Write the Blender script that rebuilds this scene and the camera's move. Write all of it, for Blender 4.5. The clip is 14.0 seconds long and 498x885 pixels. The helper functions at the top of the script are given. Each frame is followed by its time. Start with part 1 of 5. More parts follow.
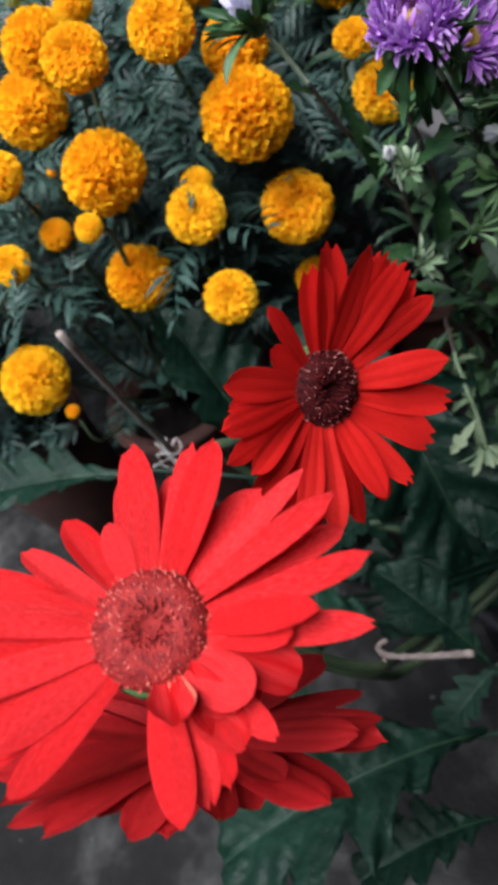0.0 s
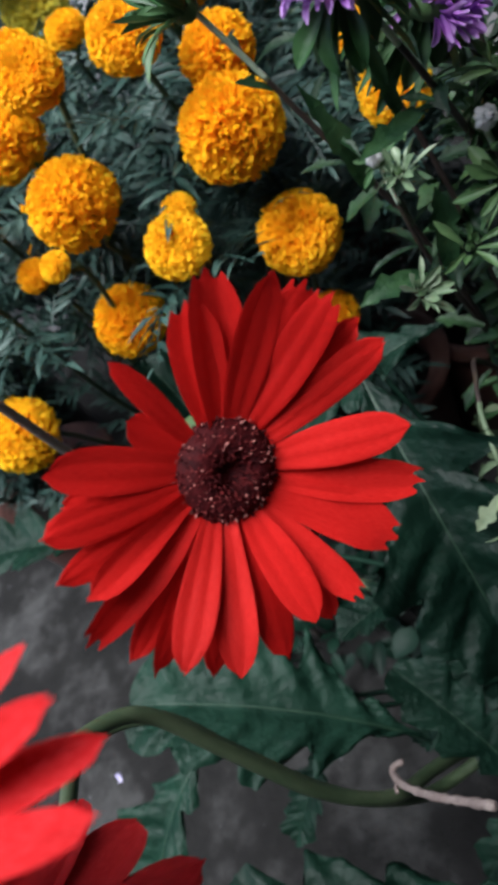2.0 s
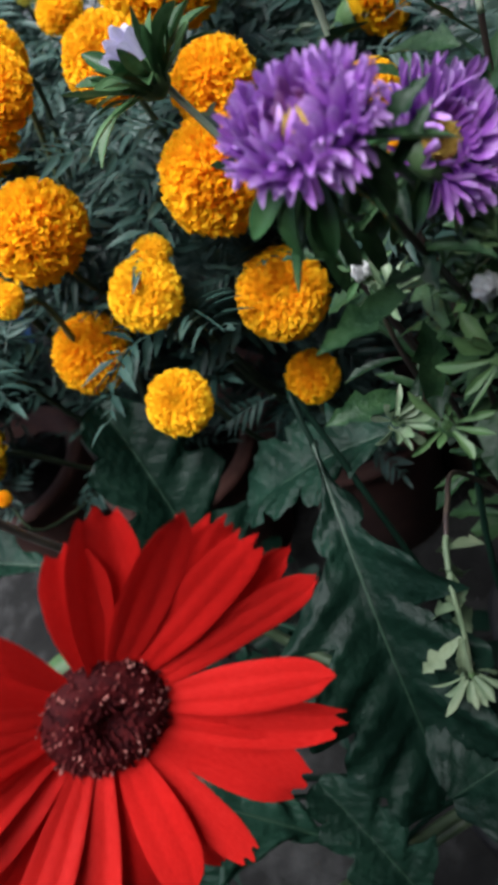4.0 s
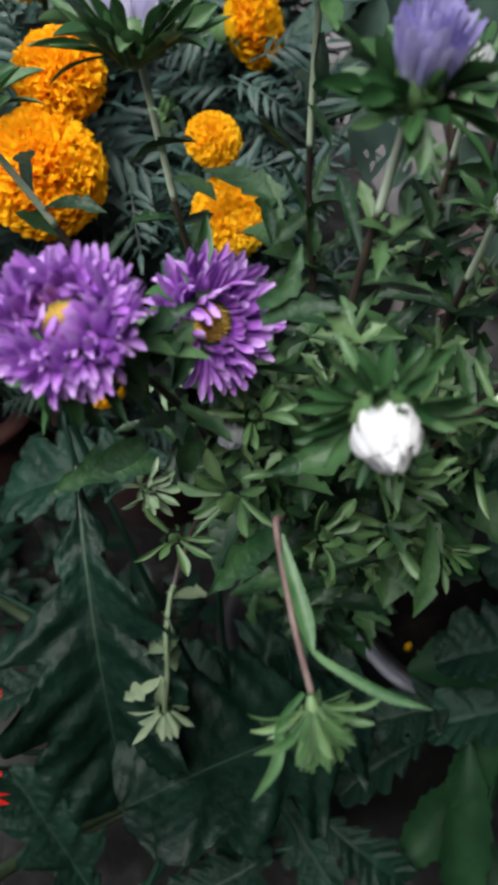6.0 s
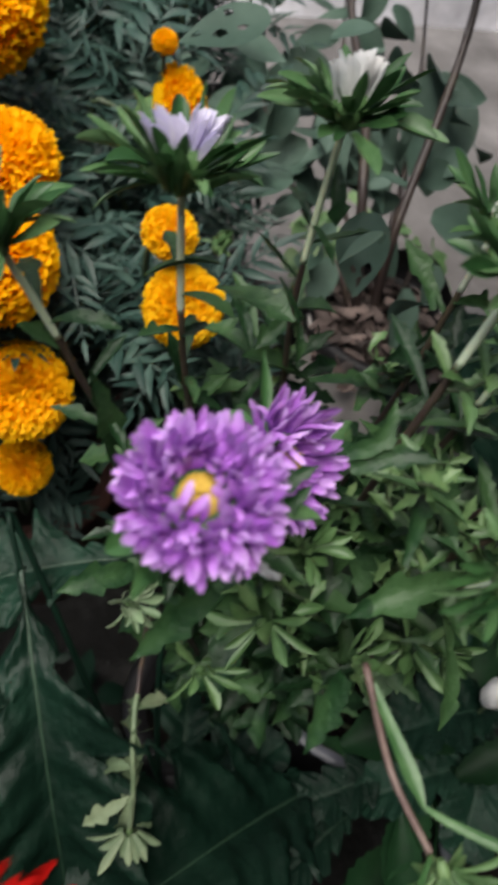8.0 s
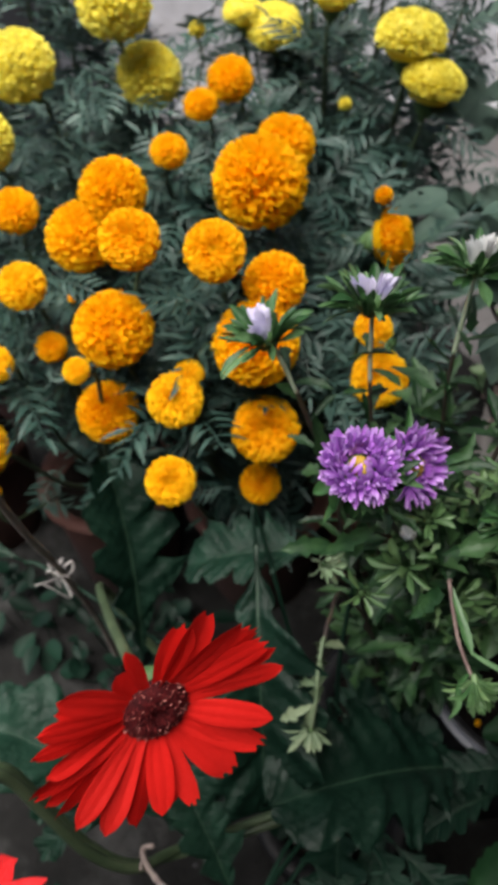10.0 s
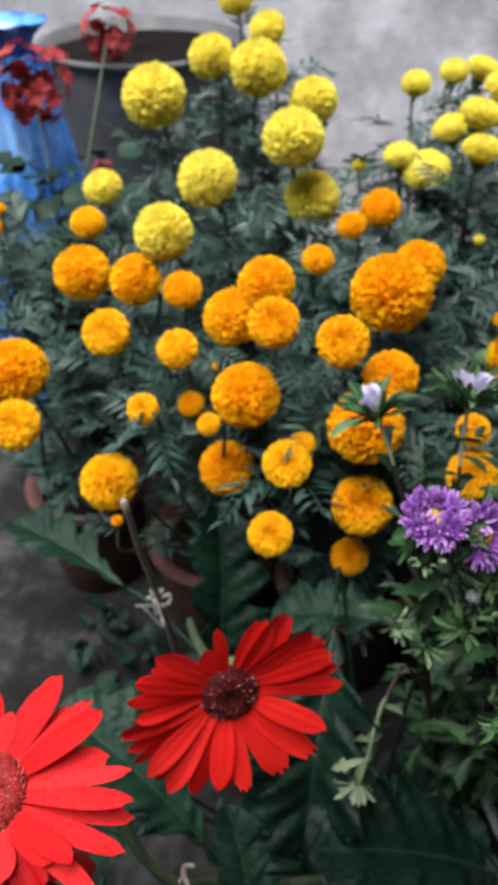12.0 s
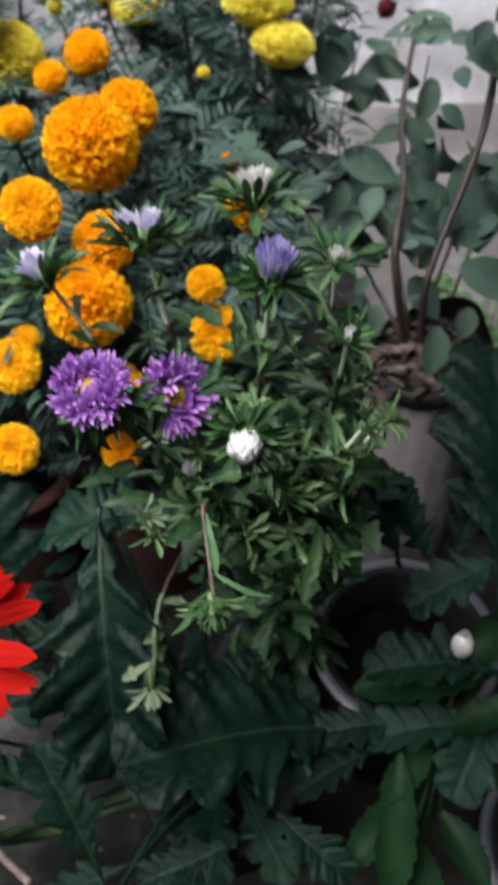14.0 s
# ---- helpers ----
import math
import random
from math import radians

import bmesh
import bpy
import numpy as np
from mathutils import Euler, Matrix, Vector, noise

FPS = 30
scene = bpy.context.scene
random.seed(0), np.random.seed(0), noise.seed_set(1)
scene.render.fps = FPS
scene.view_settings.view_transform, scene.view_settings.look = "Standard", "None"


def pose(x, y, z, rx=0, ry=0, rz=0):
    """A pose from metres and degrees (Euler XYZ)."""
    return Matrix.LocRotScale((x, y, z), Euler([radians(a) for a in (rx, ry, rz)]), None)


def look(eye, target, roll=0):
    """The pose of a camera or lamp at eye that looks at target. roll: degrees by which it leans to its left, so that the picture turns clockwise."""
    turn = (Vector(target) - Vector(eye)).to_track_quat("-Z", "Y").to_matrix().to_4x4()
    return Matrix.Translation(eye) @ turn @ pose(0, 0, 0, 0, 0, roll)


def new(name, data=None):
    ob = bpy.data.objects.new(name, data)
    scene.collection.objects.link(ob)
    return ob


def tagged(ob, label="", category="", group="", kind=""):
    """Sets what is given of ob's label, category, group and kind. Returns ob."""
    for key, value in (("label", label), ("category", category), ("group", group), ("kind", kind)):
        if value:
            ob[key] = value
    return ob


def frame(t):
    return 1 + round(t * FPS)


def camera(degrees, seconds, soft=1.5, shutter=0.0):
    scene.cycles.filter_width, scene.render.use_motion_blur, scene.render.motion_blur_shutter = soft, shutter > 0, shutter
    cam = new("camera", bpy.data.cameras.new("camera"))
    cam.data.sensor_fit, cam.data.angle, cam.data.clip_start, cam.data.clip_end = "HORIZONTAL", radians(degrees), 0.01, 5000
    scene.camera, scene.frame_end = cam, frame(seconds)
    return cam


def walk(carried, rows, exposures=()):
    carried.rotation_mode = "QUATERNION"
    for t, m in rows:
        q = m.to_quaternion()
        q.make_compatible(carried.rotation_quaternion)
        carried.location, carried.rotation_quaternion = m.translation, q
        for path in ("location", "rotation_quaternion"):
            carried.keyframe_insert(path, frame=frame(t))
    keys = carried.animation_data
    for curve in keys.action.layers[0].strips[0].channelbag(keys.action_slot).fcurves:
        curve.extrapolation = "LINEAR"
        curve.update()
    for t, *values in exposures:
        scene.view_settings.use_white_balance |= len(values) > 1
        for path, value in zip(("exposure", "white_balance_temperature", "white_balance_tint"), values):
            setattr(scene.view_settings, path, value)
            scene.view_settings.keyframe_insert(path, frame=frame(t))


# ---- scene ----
cam = camera(37.7, 14.0, soft=4.4, shutter=0.4)
cam.data.dof.use_dof, cam.data.dof.focus_distance, cam.data.dof.aperture_fstop = True, 0.29, 21.0
PATH = [
    (0, (0.0, 0.0, 0.869), (-0.231, 1.26, -0.667), -33.3),
    (0.5, (0.016, 0.017, 0.849), (-0.364, 1.372, -0.573), -39.9),
    (1, (0.034, 0.023, 0.817), (-0.378, 1.501, -0.466), -40.6),
    (1.5, (0.047, 0.035, 0.79), (-0.363, 1.47, -0.541), -38.9),
    (2, (0.065, 0.055, 0.783), (-0.373, 1.444, -0.587), -38.7),
    (2.5, (0.087, 0.067, 0.773), (-0.38, 1.413, -0.63), -39.2),
    (2.7, (0.094, 0.074, 0.772), (-0.371, 1.417, -0.636), -39.1),
    (4.8, (0.11, 0.164, 0.822), (-0.168, 1.344, -0.769), -22.8),
    (5, (0.112, 0.165, 0.831), (-0.077, 1.295, -0.808), -18.8),
    (5.5, (0.128, 0.17, 0.838), (0.055, 1.265, -0.833), -10.8),
    (6, (0.143, 0.181, 0.837), (0.15, 1.253, -0.851), -3.2),
    (6.5, (0.137, 0.184, 0.84), (0.149, 1.261, -0.846), 0.2),
    (7, (0.128, 0.183, 0.844), (0.199, 1.398, -0.743), 2.0),
    (7.5, (0.116, 0.196, 0.851), (0.316, 1.463, -0.683), -0.9),
    (8, (0.073, 0.219, 0.846), (0.551, 1.318, -0.755), 14.9),
    (8.5, (0.055, 0.217, 0.869), (0.5, 1.29, -0.759), 17.0),
    (9, (0.04, 0.181, 0.912), (0.249, 1.349, -0.698), 5.7),
    (9.2, (0.041, 0.163, 0.93), (0.19, 1.359, -0.666), 4.0),
    (11.3, (0.105, 0.0, 1.003), (-0.359, 1.344, -0.403), -5.7),
    (11.5, (0.09, 0.0, 1.0), (-0.385, 1.348, -0.398), -4.3),
    (12, (0.077, -0.002, 1.011), (-0.334, 1.453, -0.298), -0.4),
    (12.5, (0.112, 0.0, 1.012), (-0.152, 1.479, -0.308), -2.0),
    (13, (0.148, 0.009, 1.006), (-0.005, 1.485, -0.335), -2.8),
    (13.5, (0.179, 0.033, 0.98), (0.071, 1.448, -0.428), -4.3),
    (14, (0.188, 0.057, 0.945), (0.112, 1.368, -0.563), -4.3),
]
walk(cam, [(t, look(eye, target, roll)) for t, eye, target, roll in PATH],
     [(0.0, 1.54, 6000, 10), (0.6, 1.48, 6000, 10), (1.5, 1.54, 5950, 10), (2.7, 1.57, 5950, 10), (5.5, 1.54, 6200, 10), (6.5, 1.64, 6400, 10), (8.0, 1.5, 6750, 10), (9.2, 1.48, 6750, 10), (11.5, 1.55, 6400, 10), (14.0, 1.59, 6450, 10)])

# ---- light ----
world = bpy.data.worlds.new("overcast_sky")
scene.world = world
world.use_nodes = True
wn = world.node_tree
sky = wn.nodes.new("ShaderNodeTexSky")
sky.sky_type, sky.sun_disc, sky.sun_elevation, sky.sun_rotation = "NISHITA", False, radians(80), radians(270)
sky.air_density, sky.dust_density, sky.ozone_density = 1.0, 3.0, 1.0
wn.links.new(sky.outputs[0], wn.nodes["Background"].inputs[0])
wn.nodes["Background"].inputs[1].default_value = 0.07
sun_data = bpy.data.lights.new("sun", "SUN")
sun_data.energy, sun_data.angle, sun_data.color = 3.3, radians(45), (1.0, 0.97, 0.93)
sun = new("sun", sun_data)
sun.matrix_world = look((-0.6, -0.8, 4.0), (0, 0, 0))


# ---- materials ----
def material(name, rough=0.6, metal=0.0, spec=0.5):
    m = bpy.data.materials.new(name)
    m.use_nodes = True
    b = m.node_tree.nodes["Principled BSDF"]
    b.inputs["Roughness"].default_value, b.inputs["Metallic"].default_value = rough, metal
    b.inputs["Specular IOR Level"].default_value = spec
    return m, m.node_tree.nodes, m.node_tree.links, b


def ramp(nodes, stops):
    r = nodes.new("ShaderNodeValToRGB")
    while len(r.color_ramp.elements) < len(stops):
        r.color_ramp.elements.new(0.5)
    for e, (at, c) in zip(r.color_ramp.elements, stops):
        e.position, e.color = at, (*c, 1)
    return r


def noisy(name, dark, mid, light, scale, stretch=(1, 1, 1), rough=0.6, bump=0.2, bump_scale=None, spec=0.5,
          islands=0.0, objects=0.0, through_light=0.0, coords="Object", detail=6.0, depth=0.002):
    """A surface with two scales of mottling, fine relief, and a change of tone from piece to piece."""
    m, nodes, links, b = material(name, rough, 0.0, spec)
    tc, mp = nodes.new("ShaderNodeTexCoord"), nodes.new("ShaderNodeMapping")
    mp.inputs["Scale"].default_value = stretch
    links.new(tc.outputs[coords], mp.inputs[0])
    n1, n2 = nodes.new("ShaderNodeTexNoise"), nodes.new("ShaderNodeTexNoise")
    n1.inputs["Scale"].default_value, n1.inputs["Detail"].default_value = scale, detail
    n2.inputs["Scale"].default_value, n2.inputs["Detail"].default_value = scale * 7, 4.0
    links.new(mp.outputs[0], n1.inputs[0])
    links.new(mp.outputs[0], n2.inputs[0])
    mix = nodes.new("ShaderNodeMath")
    mix.operation = "MULTIPLY_ADD"
    mix.inputs[1].default_value = 0.35
    links.new(n2.outputs[0], mix.inputs[0])
    sub = nodes.new("ShaderNodeMath")
    sub.operation = "MULTIPLY_ADD"
    sub.inputs[1].default_value, sub.inputs[2].default_value = 1.3, -0.32
    links.new(n1.outputs[0], sub.inputs[0])
    links.new(sub.outputs[0], mix.inputs[2])
    value = mix.outputs[0]
    for amount, source in ((islands, ("ShaderNodeNewGeometry", "Random Per Island")), (objects, ("ShaderNodeObjectInfo", "Random"))):
        if amount:
            g, a = nodes.new(source[0]), nodes.new("ShaderNodeMath")
            a.operation = "MULTIPLY_ADD"
            a.inputs[1].default_value = amount
            links.new(g.outputs[source[1]], a.inputs[0])
            o = nodes.new("ShaderNodeMath")
            o.operation = "SUBTRACT"
            links.new(value, o.inputs[0])
            o.inputs[1].default_value = amount / 2
            links.new(o.outputs[0], a.inputs[2])
            value = a.outputs[0]
    r = ramp(nodes, ((0.15, dark), (0.5, mid), (0.85, light)))
    links.new(value, r.inputs[0])
    links.new(r.outputs[0], b.inputs["Base Color"])
    if bump:
        bp, n3 = nodes.new("ShaderNodeBump"), nodes.new("ShaderNodeTexNoise")
        n3.inputs["Scale"].default_value, n3.inputs["Detail"].default_value = bump_scale or scale * 4, 5.0
        links.new(mp.outputs[0], n3.inputs[0])
        links.new(n3.outputs[0], bp.inputs["Height"])
        bp.inputs["Strength"].default_value, bp.inputs["Distance"].default_value = bump, depth
        links.new(bp.outputs[0], b.inputs["Normal"])
    if through_light:
        t, s = nodes.new("ShaderNodeBsdfTranslucent"), nodes.new("ShaderNodeMixShader")
        links.new(r.outputs[0], t.inputs[0])
        s.inputs[0].default_value = through_light
        links.new(b.outputs[0], s.inputs[1])
        links.new(t.outputs[0], s.inputs[2])
        links.new(s.outputs[0], nodes["Material Output"].inputs[0])
    return m


ORANGE = noisy("marigold_orange", (0.92, 0.44, 0.003), (0.94, 0.56, 0.006), (0.95, 0.63, 0.015), 60, rough=0.65, bump=0.15, islands=0.22, objects=0.15, through_light=0.58, spec=0.15)
AMBER = noisy("marigold_amber", (0.92, 0.5, 0.004), (0.94, 0.62, 0.012), (0.95, 0.7, 0.025), 60, rough=0.65, bump=0.15, islands=0.22, objects=0.15, through_light=0.58, spec=0.15)
YELLOW = noisy("marigold_yellow", (0.84, 0.72, 0.08), (0.9, 0.82, 0.15), (0.92, 0.87, 0.24), 60, rough=0.65, bump=0.15, islands=0.2, objects=0.15, through_light=0.58, spec=0.15)
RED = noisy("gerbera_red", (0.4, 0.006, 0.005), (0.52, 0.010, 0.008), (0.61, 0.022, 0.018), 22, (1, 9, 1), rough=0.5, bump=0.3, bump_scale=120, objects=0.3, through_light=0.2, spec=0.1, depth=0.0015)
# darker copy of the red: the upper flower's shade painted into the lower one
SHADED_RED = noisy("gerbera_shaded_red", (0.2, 0.004, 0.006), (0.32, 0.008, 0.010), (0.42, 0.02, 0.022), 22, (1, 9, 1), rough=0.5, bump=0.25, bump_scale=120, objects=0.3, through_light=0.2, spec=0.1, depth=0.0015)
CORAL = noisy("gerbera_coral_red", (0.33, 0.003, 0.004), (0.46, 0.007, 0.009), (0.62, 0.036, 0.04), 22, (1, 9, 1), rough=0.5, bump=0.34, bump_scale=120, objects=0.3, through_light=0.2, spec=0.1, depth=0.0015)
MAROON = noisy("gerbera_disc_maroon", (0.02, 0.002, 0.003), (0.05, 0.004, 0.005), (0.11, 0.012, 0.012), 300, rough=0.7, bump=0.3, islands=0.5, spec=0.1)
ROSY = noisy("gerbera_disc_rose", (0.12, 0.008, 0.009), (0.25, 0.018, 0.016), (0.4, 0.055, 0.045), 300, rough=0.7, bump=0.3, islands=0.6, spec=0.15)
PALE_TIP = noisy("floret_tip_pink", (0.22, 0.025, 0.024), (0.36, 0.06, 0.05), (0.5, 0.15, 0.12), 300, rough=0.6, bump=0.0, islands=0.5, spec=0.15)
DARK_TIP = noisy("floret_tip_maroon", (0.08, 0.007, 0.008), (0.2, 0.04, 0.038), (0.42, 0.17, 0.15), 300, rough=0.6, bump=0.0, islands=0.8, spec=0.1)
SALMON = noisy("petal_underside_salmon", (0.4, 0.04, 0.03), (0.52, 0.09, 0.06), (0.62, 0.2, 0.13), 22, (1, 9, 1), rough=0.55, bump=0.2, bump_scale=120, depth=0.0006)


def tipped(name, foot, middle, tip, rough=0.55):
    """A ray petal along x: its tip paler, its tone changing from ray to ray."""
    m, nodes, links, b = material(name, rough, 0.0, 0.3)
    tc, sep, n = nodes.new("ShaderNodeTexCoord"), nodes.new("ShaderNodeSeparateXYZ"), nodes.new("ShaderNodeTexNoise")
    n.inputs["Scale"].default_value = 5.0
    links.new(tc.outputs["Object"], sep.inputs[0])
    links.new(tc.outputs["Object"], n.inputs[0])
    info, a, c = nodes.new("ShaderNodeObjectInfo"), nodes.new("ShaderNodeMath"), nodes.new("ShaderNodeMath")
    a.operation = c.operation = "MULTIPLY_ADD"
    a.inputs[1].default_value = 0.35
    links.new(info.outputs["Random"], a.inputs[0])
    links.new(sep.outputs[0], a.inputs[2])
    c.inputs[1].default_value = 0.4
    links.new(n.outputs[0], c.inputs[0])
    links.new(a.outputs[0], c.inputs[2])
    r = ramp(nodes, ((0.35, foot), (0.95, middle), (1.5, tip)))
    half = nodes.new("ShaderNodeMath")
    half.operation = "MULTIPLY"
    half.inputs[1].default_value = 0.62
    r.color_ramp.elements[0].position, r.color_ramp.elements[1].position, r.color_ramp.elements[2].position = 0.2, 0.58, 0.95
    links.new(c.outputs[0], half.inputs[0])
    links.new(half.outputs[0], r.inputs[0])
    links.new(r.outputs[0], b.inputs["Base Color"])
    t, s = nodes.new("ShaderNodeBsdfTranslucent"), nodes.new("ShaderNodeMixShader")
    links.new(r.outputs[0], t.inputs[0])
    s.inputs[0].default_value = 0.25
    links.new(b.outputs[0], s.inputs[1])
    links.new(t.outputs[0], s.inputs[2])
    links.new(s.outputs[0], nodes["Material Output"].inputs[0])
    return m


VIOLET = tipped("aster_violet", (0.16, 0.035, 0.3), (0.36, 0.125, 0.51), (0.63, 0.43, 0.78))
LAVENDER = noisy("aster_lavender", (0.3, 0.26, 0.55), (0.46, 0.42, 0.7), (0.68, 0.65, 0.82), 120, rough=0.55, bump=0.1, islands=0.45, through_light=0.35, spec=0.3)
PALE_LILAC = noisy("aster_pale_lilac", (0.6, 0.56, 0.76), (0.72, 0.68, 0.84), (0.82, 0.8, 0.88), 120, rough=0.55, bump=0.1, islands=0.45, through_light=0.4, spec=0.3)
WHITE = noisy("aster_white", (0.68, 0.7, 0.7), (0.79, 0.79, 0.79), (0.86, 0.86, 0.86), 120, rough=0.55, bump=0.1, islands=0.3, through_light=0.5, spec=0.3)
POLLEN = noisy("aster_yellow_disc", (0.22, 0.13, 0.012), (0.36, 0.23, 0.03), (0.5, 0.36, 0.06), 400, rough=0.8, bump=0.2, islands=0.4)
FERN_GREEN = noisy("marigold_leaf_green", (0.009, 0.027, 0.022), (0.022, 0.051, 0.041), (0.062, 0.108, 0.09), 18, rough=0.48, bump=0.2, islands=0.4, objects=0.1, through_light=0.15, spec=0.3)
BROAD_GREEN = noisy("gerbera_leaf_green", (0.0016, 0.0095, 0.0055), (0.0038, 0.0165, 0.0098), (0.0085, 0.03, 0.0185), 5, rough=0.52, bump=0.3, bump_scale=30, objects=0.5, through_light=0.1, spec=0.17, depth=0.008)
RIB_GREEN = noisy("leaf_midrib_green", (0.007, 0.022, 0.011), (0.013, 0.034, 0.018), (0.024, 0.05, 0.028), 40, rough=0.5, bump=0.1)
ASTER_GREEN = noisy("aster_leaf_green", (0.003, 0.015, 0.0048), (0.009, 0.035, 0.011), (0.036, 0.085, 0.029), 45, rough=0.5, bump=0.6, bump_scale=260, islands=0.75, objects=0.15, through_light=0.15, spec=0.35)
PALE_GREEN = noisy("aster_bract_green", (0.03, 0.075, 0.022), (0.062, 0.13, 0.044), (0.13, 0.21, 0.085), 40, rough=0.5, bump=0.2, islands=0.5, through_light=0.15)
GREY_GREEN = noisy("rose_leaf_grey_green", (0.032, 0.06, 0.045), (0.056, 0.097, 0.074), (0.095, 0.142, 0.115), 16, rough=0.6, bump=0.25, islands=0.3, objects=0.3, through_light=0.12, spec=0.15)
BRACT_GREEN = noisy("aster_ruff_green", (0.014, 0.05, 0.015), (0.031, 0.086, 0.027), (0.088, 0.165, 0.07), 40, rough=0.45, bump=0.25, islands=0.6, through_light=0.15, spec=0.35)
SHOOT_PALE = noisy("young_shoot_pale", (0.07, 0.125, 0.06), (0.15, 0.225, 0.125), (0.32, 0.39, 0.27), 60, rough=0.5, bump=0.2, islands=0.6, through_light=0.25)
STEM_GREEN = noisy("stem_green", (0.018, 0.034, 0.014), (0.036, 0.058, 0.027), (0.07, 0.095, 0.05), 50, (1, 1, 0.2), rough=0.55, bump=0.2)
STEM_PALE = noisy("stem_pale_green", (0.34, 0.43, 0.27), (0.5, 0.6, 0.42), (0.64, 0.71, 0.56), 50, (1, 1, 0.2), rough=0.55, bump=0.2)
STEM_DARK = noisy("stem_dark_purple", (0.014, 0.010, 0.009), (0.030, 0.020, 0.018), (0.07, 0.055, 0.035), 50, (1, 1, 0.2), rough=0.5, bump=0.2)
WOOD = noisy("bare_twig_wood", (0.1, 0.075, 0.066), (0.18, 0.14, 0.125), (0.28, 0.235, 0.21), 90, (1, 1, 0.2), rough=0.8, bump=0.5)
CANE = noisy("cane_stake", (0.11, 0.09, 0.08), (0.2, 0.165, 0.145), (0.32, 0.28, 0.24), 90, (1, 1, 0.2), rough=0.7, bump=0.4)
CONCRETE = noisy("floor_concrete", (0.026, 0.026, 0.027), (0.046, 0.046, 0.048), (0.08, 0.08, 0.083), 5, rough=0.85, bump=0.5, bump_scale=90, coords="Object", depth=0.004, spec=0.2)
DARK_GROUND = noisy("dark_ground", (0.005, 0.005, 0.005), (0.012, 0.0118, 0.0115), (0.052, 0.052, 0.051), 9, rough=0.9, bump=0.7, bump_scale=120, depth=0.005, spec=0.08)
APRON = noisy("apron_cement", (0.046, 0.043, 0.043), (0.076, 0.072, 0.072), (0.125, 0.119, 0.12), 6, rough=0.85, bump=0.5, bump_scale=90, coords="Object", depth=0.004, spec=0.2)
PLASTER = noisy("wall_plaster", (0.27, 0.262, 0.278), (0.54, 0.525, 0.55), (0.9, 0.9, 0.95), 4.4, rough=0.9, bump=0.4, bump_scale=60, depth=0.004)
TERRACOTTA = noisy("terracotta", (0.03, 0.01, 0.008), (0.055, 0.018, 0.013), (0.09, 0.033, 0.022), 12, rough=0.85, bump=0.3, bump_scale=90)
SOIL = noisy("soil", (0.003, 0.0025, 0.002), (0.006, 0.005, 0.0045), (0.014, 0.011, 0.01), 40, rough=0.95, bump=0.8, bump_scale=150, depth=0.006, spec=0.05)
BLACK_PLASTIC = noisy("black_plastic", (0.005, 0.005, 0.006), (0.009, 0.009, 0.01), (0.018, 0.018, 0.02), 20, rough=0.5, bump=0.1, spec=0.15)
GREY_RIM = noisy("grey_plastic_rim", (0.05, 0.053, 0.066), (0.085, 0.09, 0.108), (0.13, 0.135, 0.155), 14, rough=0.45, bump=0.1)
BLUE_PLASTIC = noisy("blue_plastic_bag", (0.02, 0.1, 0.45), (0.06, 0.24, 0.68), (0.3, 0.5, 0.8), 9, rough=0.3, bump=0.6, bump_scale=16, spec=0.6, depth=0.01)
PALE_SACK = noisy("pale_sack", (0.25, 0.23, 0.228), (0.38, 0.355, 0.35), (0.5, 0.47, 0.465), 10, rough=0.75, bump=0.4, bump_scale=40, depth=0.006)
GREY_TUB = noisy("grey_tub", (0.03, 0.03, 0.033), (0.06, 0.06, 0.064), (0.12, 0.12, 0.123), 6, rough=0.7, bump=0.3, bump_scale=30)
DRY_LEAF = noisy("dry_leaf", (0.016, 0.011, 0.009), (0.052, 0.036, 0.032), (0.15, 0.11, 0.098), 60, rough=0.8, bump=0.3, islands=0.6)
DARK_ROSE = noisy("dark_red_rose", (0.05, 0.004, 0.008), (0.10, 0.008, 0.014), (0.17, 0.02, 0.03), 80, rough=0.6, bump=0.1, islands=0.5)
WILTED = noisy("wilted_green", (0.05, 0.085, 0.042), (0.1, 0.145, 0.078), (0.19, 0.235, 0.14), 40, rough=0.6, bump=0.2, islands=0.5, through_light=0.2)
PINK_STEM = noisy("pinkish_stem", (0.055, 0.034, 0.03), (0.1, 0.064, 0.056), (0.16, 0.12, 0.1), 90, (1, 1, 0.2), rough=0.6, bump=0.3)
GERANIUM = noisy("geranium_red", (0.16, 0.008, 0.01), (0.25, 0.015, 0.018), (0.34, 0.035, 0.035), 80, rough=0.6, bump=0.1, islands=0.5, through_light=0.2)


# ---- building ----
class Mesh:
    """Collects vertices and faces for one mesh."""

    def __init__(self):
        self.v, self.f, self.count = [], [], 0

    def add(self, verts, faces):
        self.v.append(np.asarray(verts, float))
        self.f.extend([tuple(i + self.count for i in f) for f in faces])
        self.count += len(verts)

    def data(self, name, mat, smooth=True):
        me = bpy.data.meshes.new(name)
        me.from_pydata(np.concatenate(self.v).tolist(), [], self.f)
        me.materials.append(mat)
        if smooth:
            me.polygons.foreach_set("use_smooth", [True] * len(me.polygons))
        me.update()
        return me


def part(name, mesh, mat=None, parent=None, label="", m=None, kind=""):
    """Links a Mesh, or mesh data, as one object under a thing or a part."""
    data = mesh.data(name, mat) if isinstance(mesh, Mesh) else mesh
    ob = new(name, data)
    ob.parent = parent
    if m is not None:
        ob.matrix_local = m
    return tagged(ob, label, kind=kind)


def thing(name, label, category, at=(0, 0, 0), group=""):
    ob = new(name)
    ob.empty_display_size = 0.02
    ob.location = at
    return tagged(ob, label, category, group)


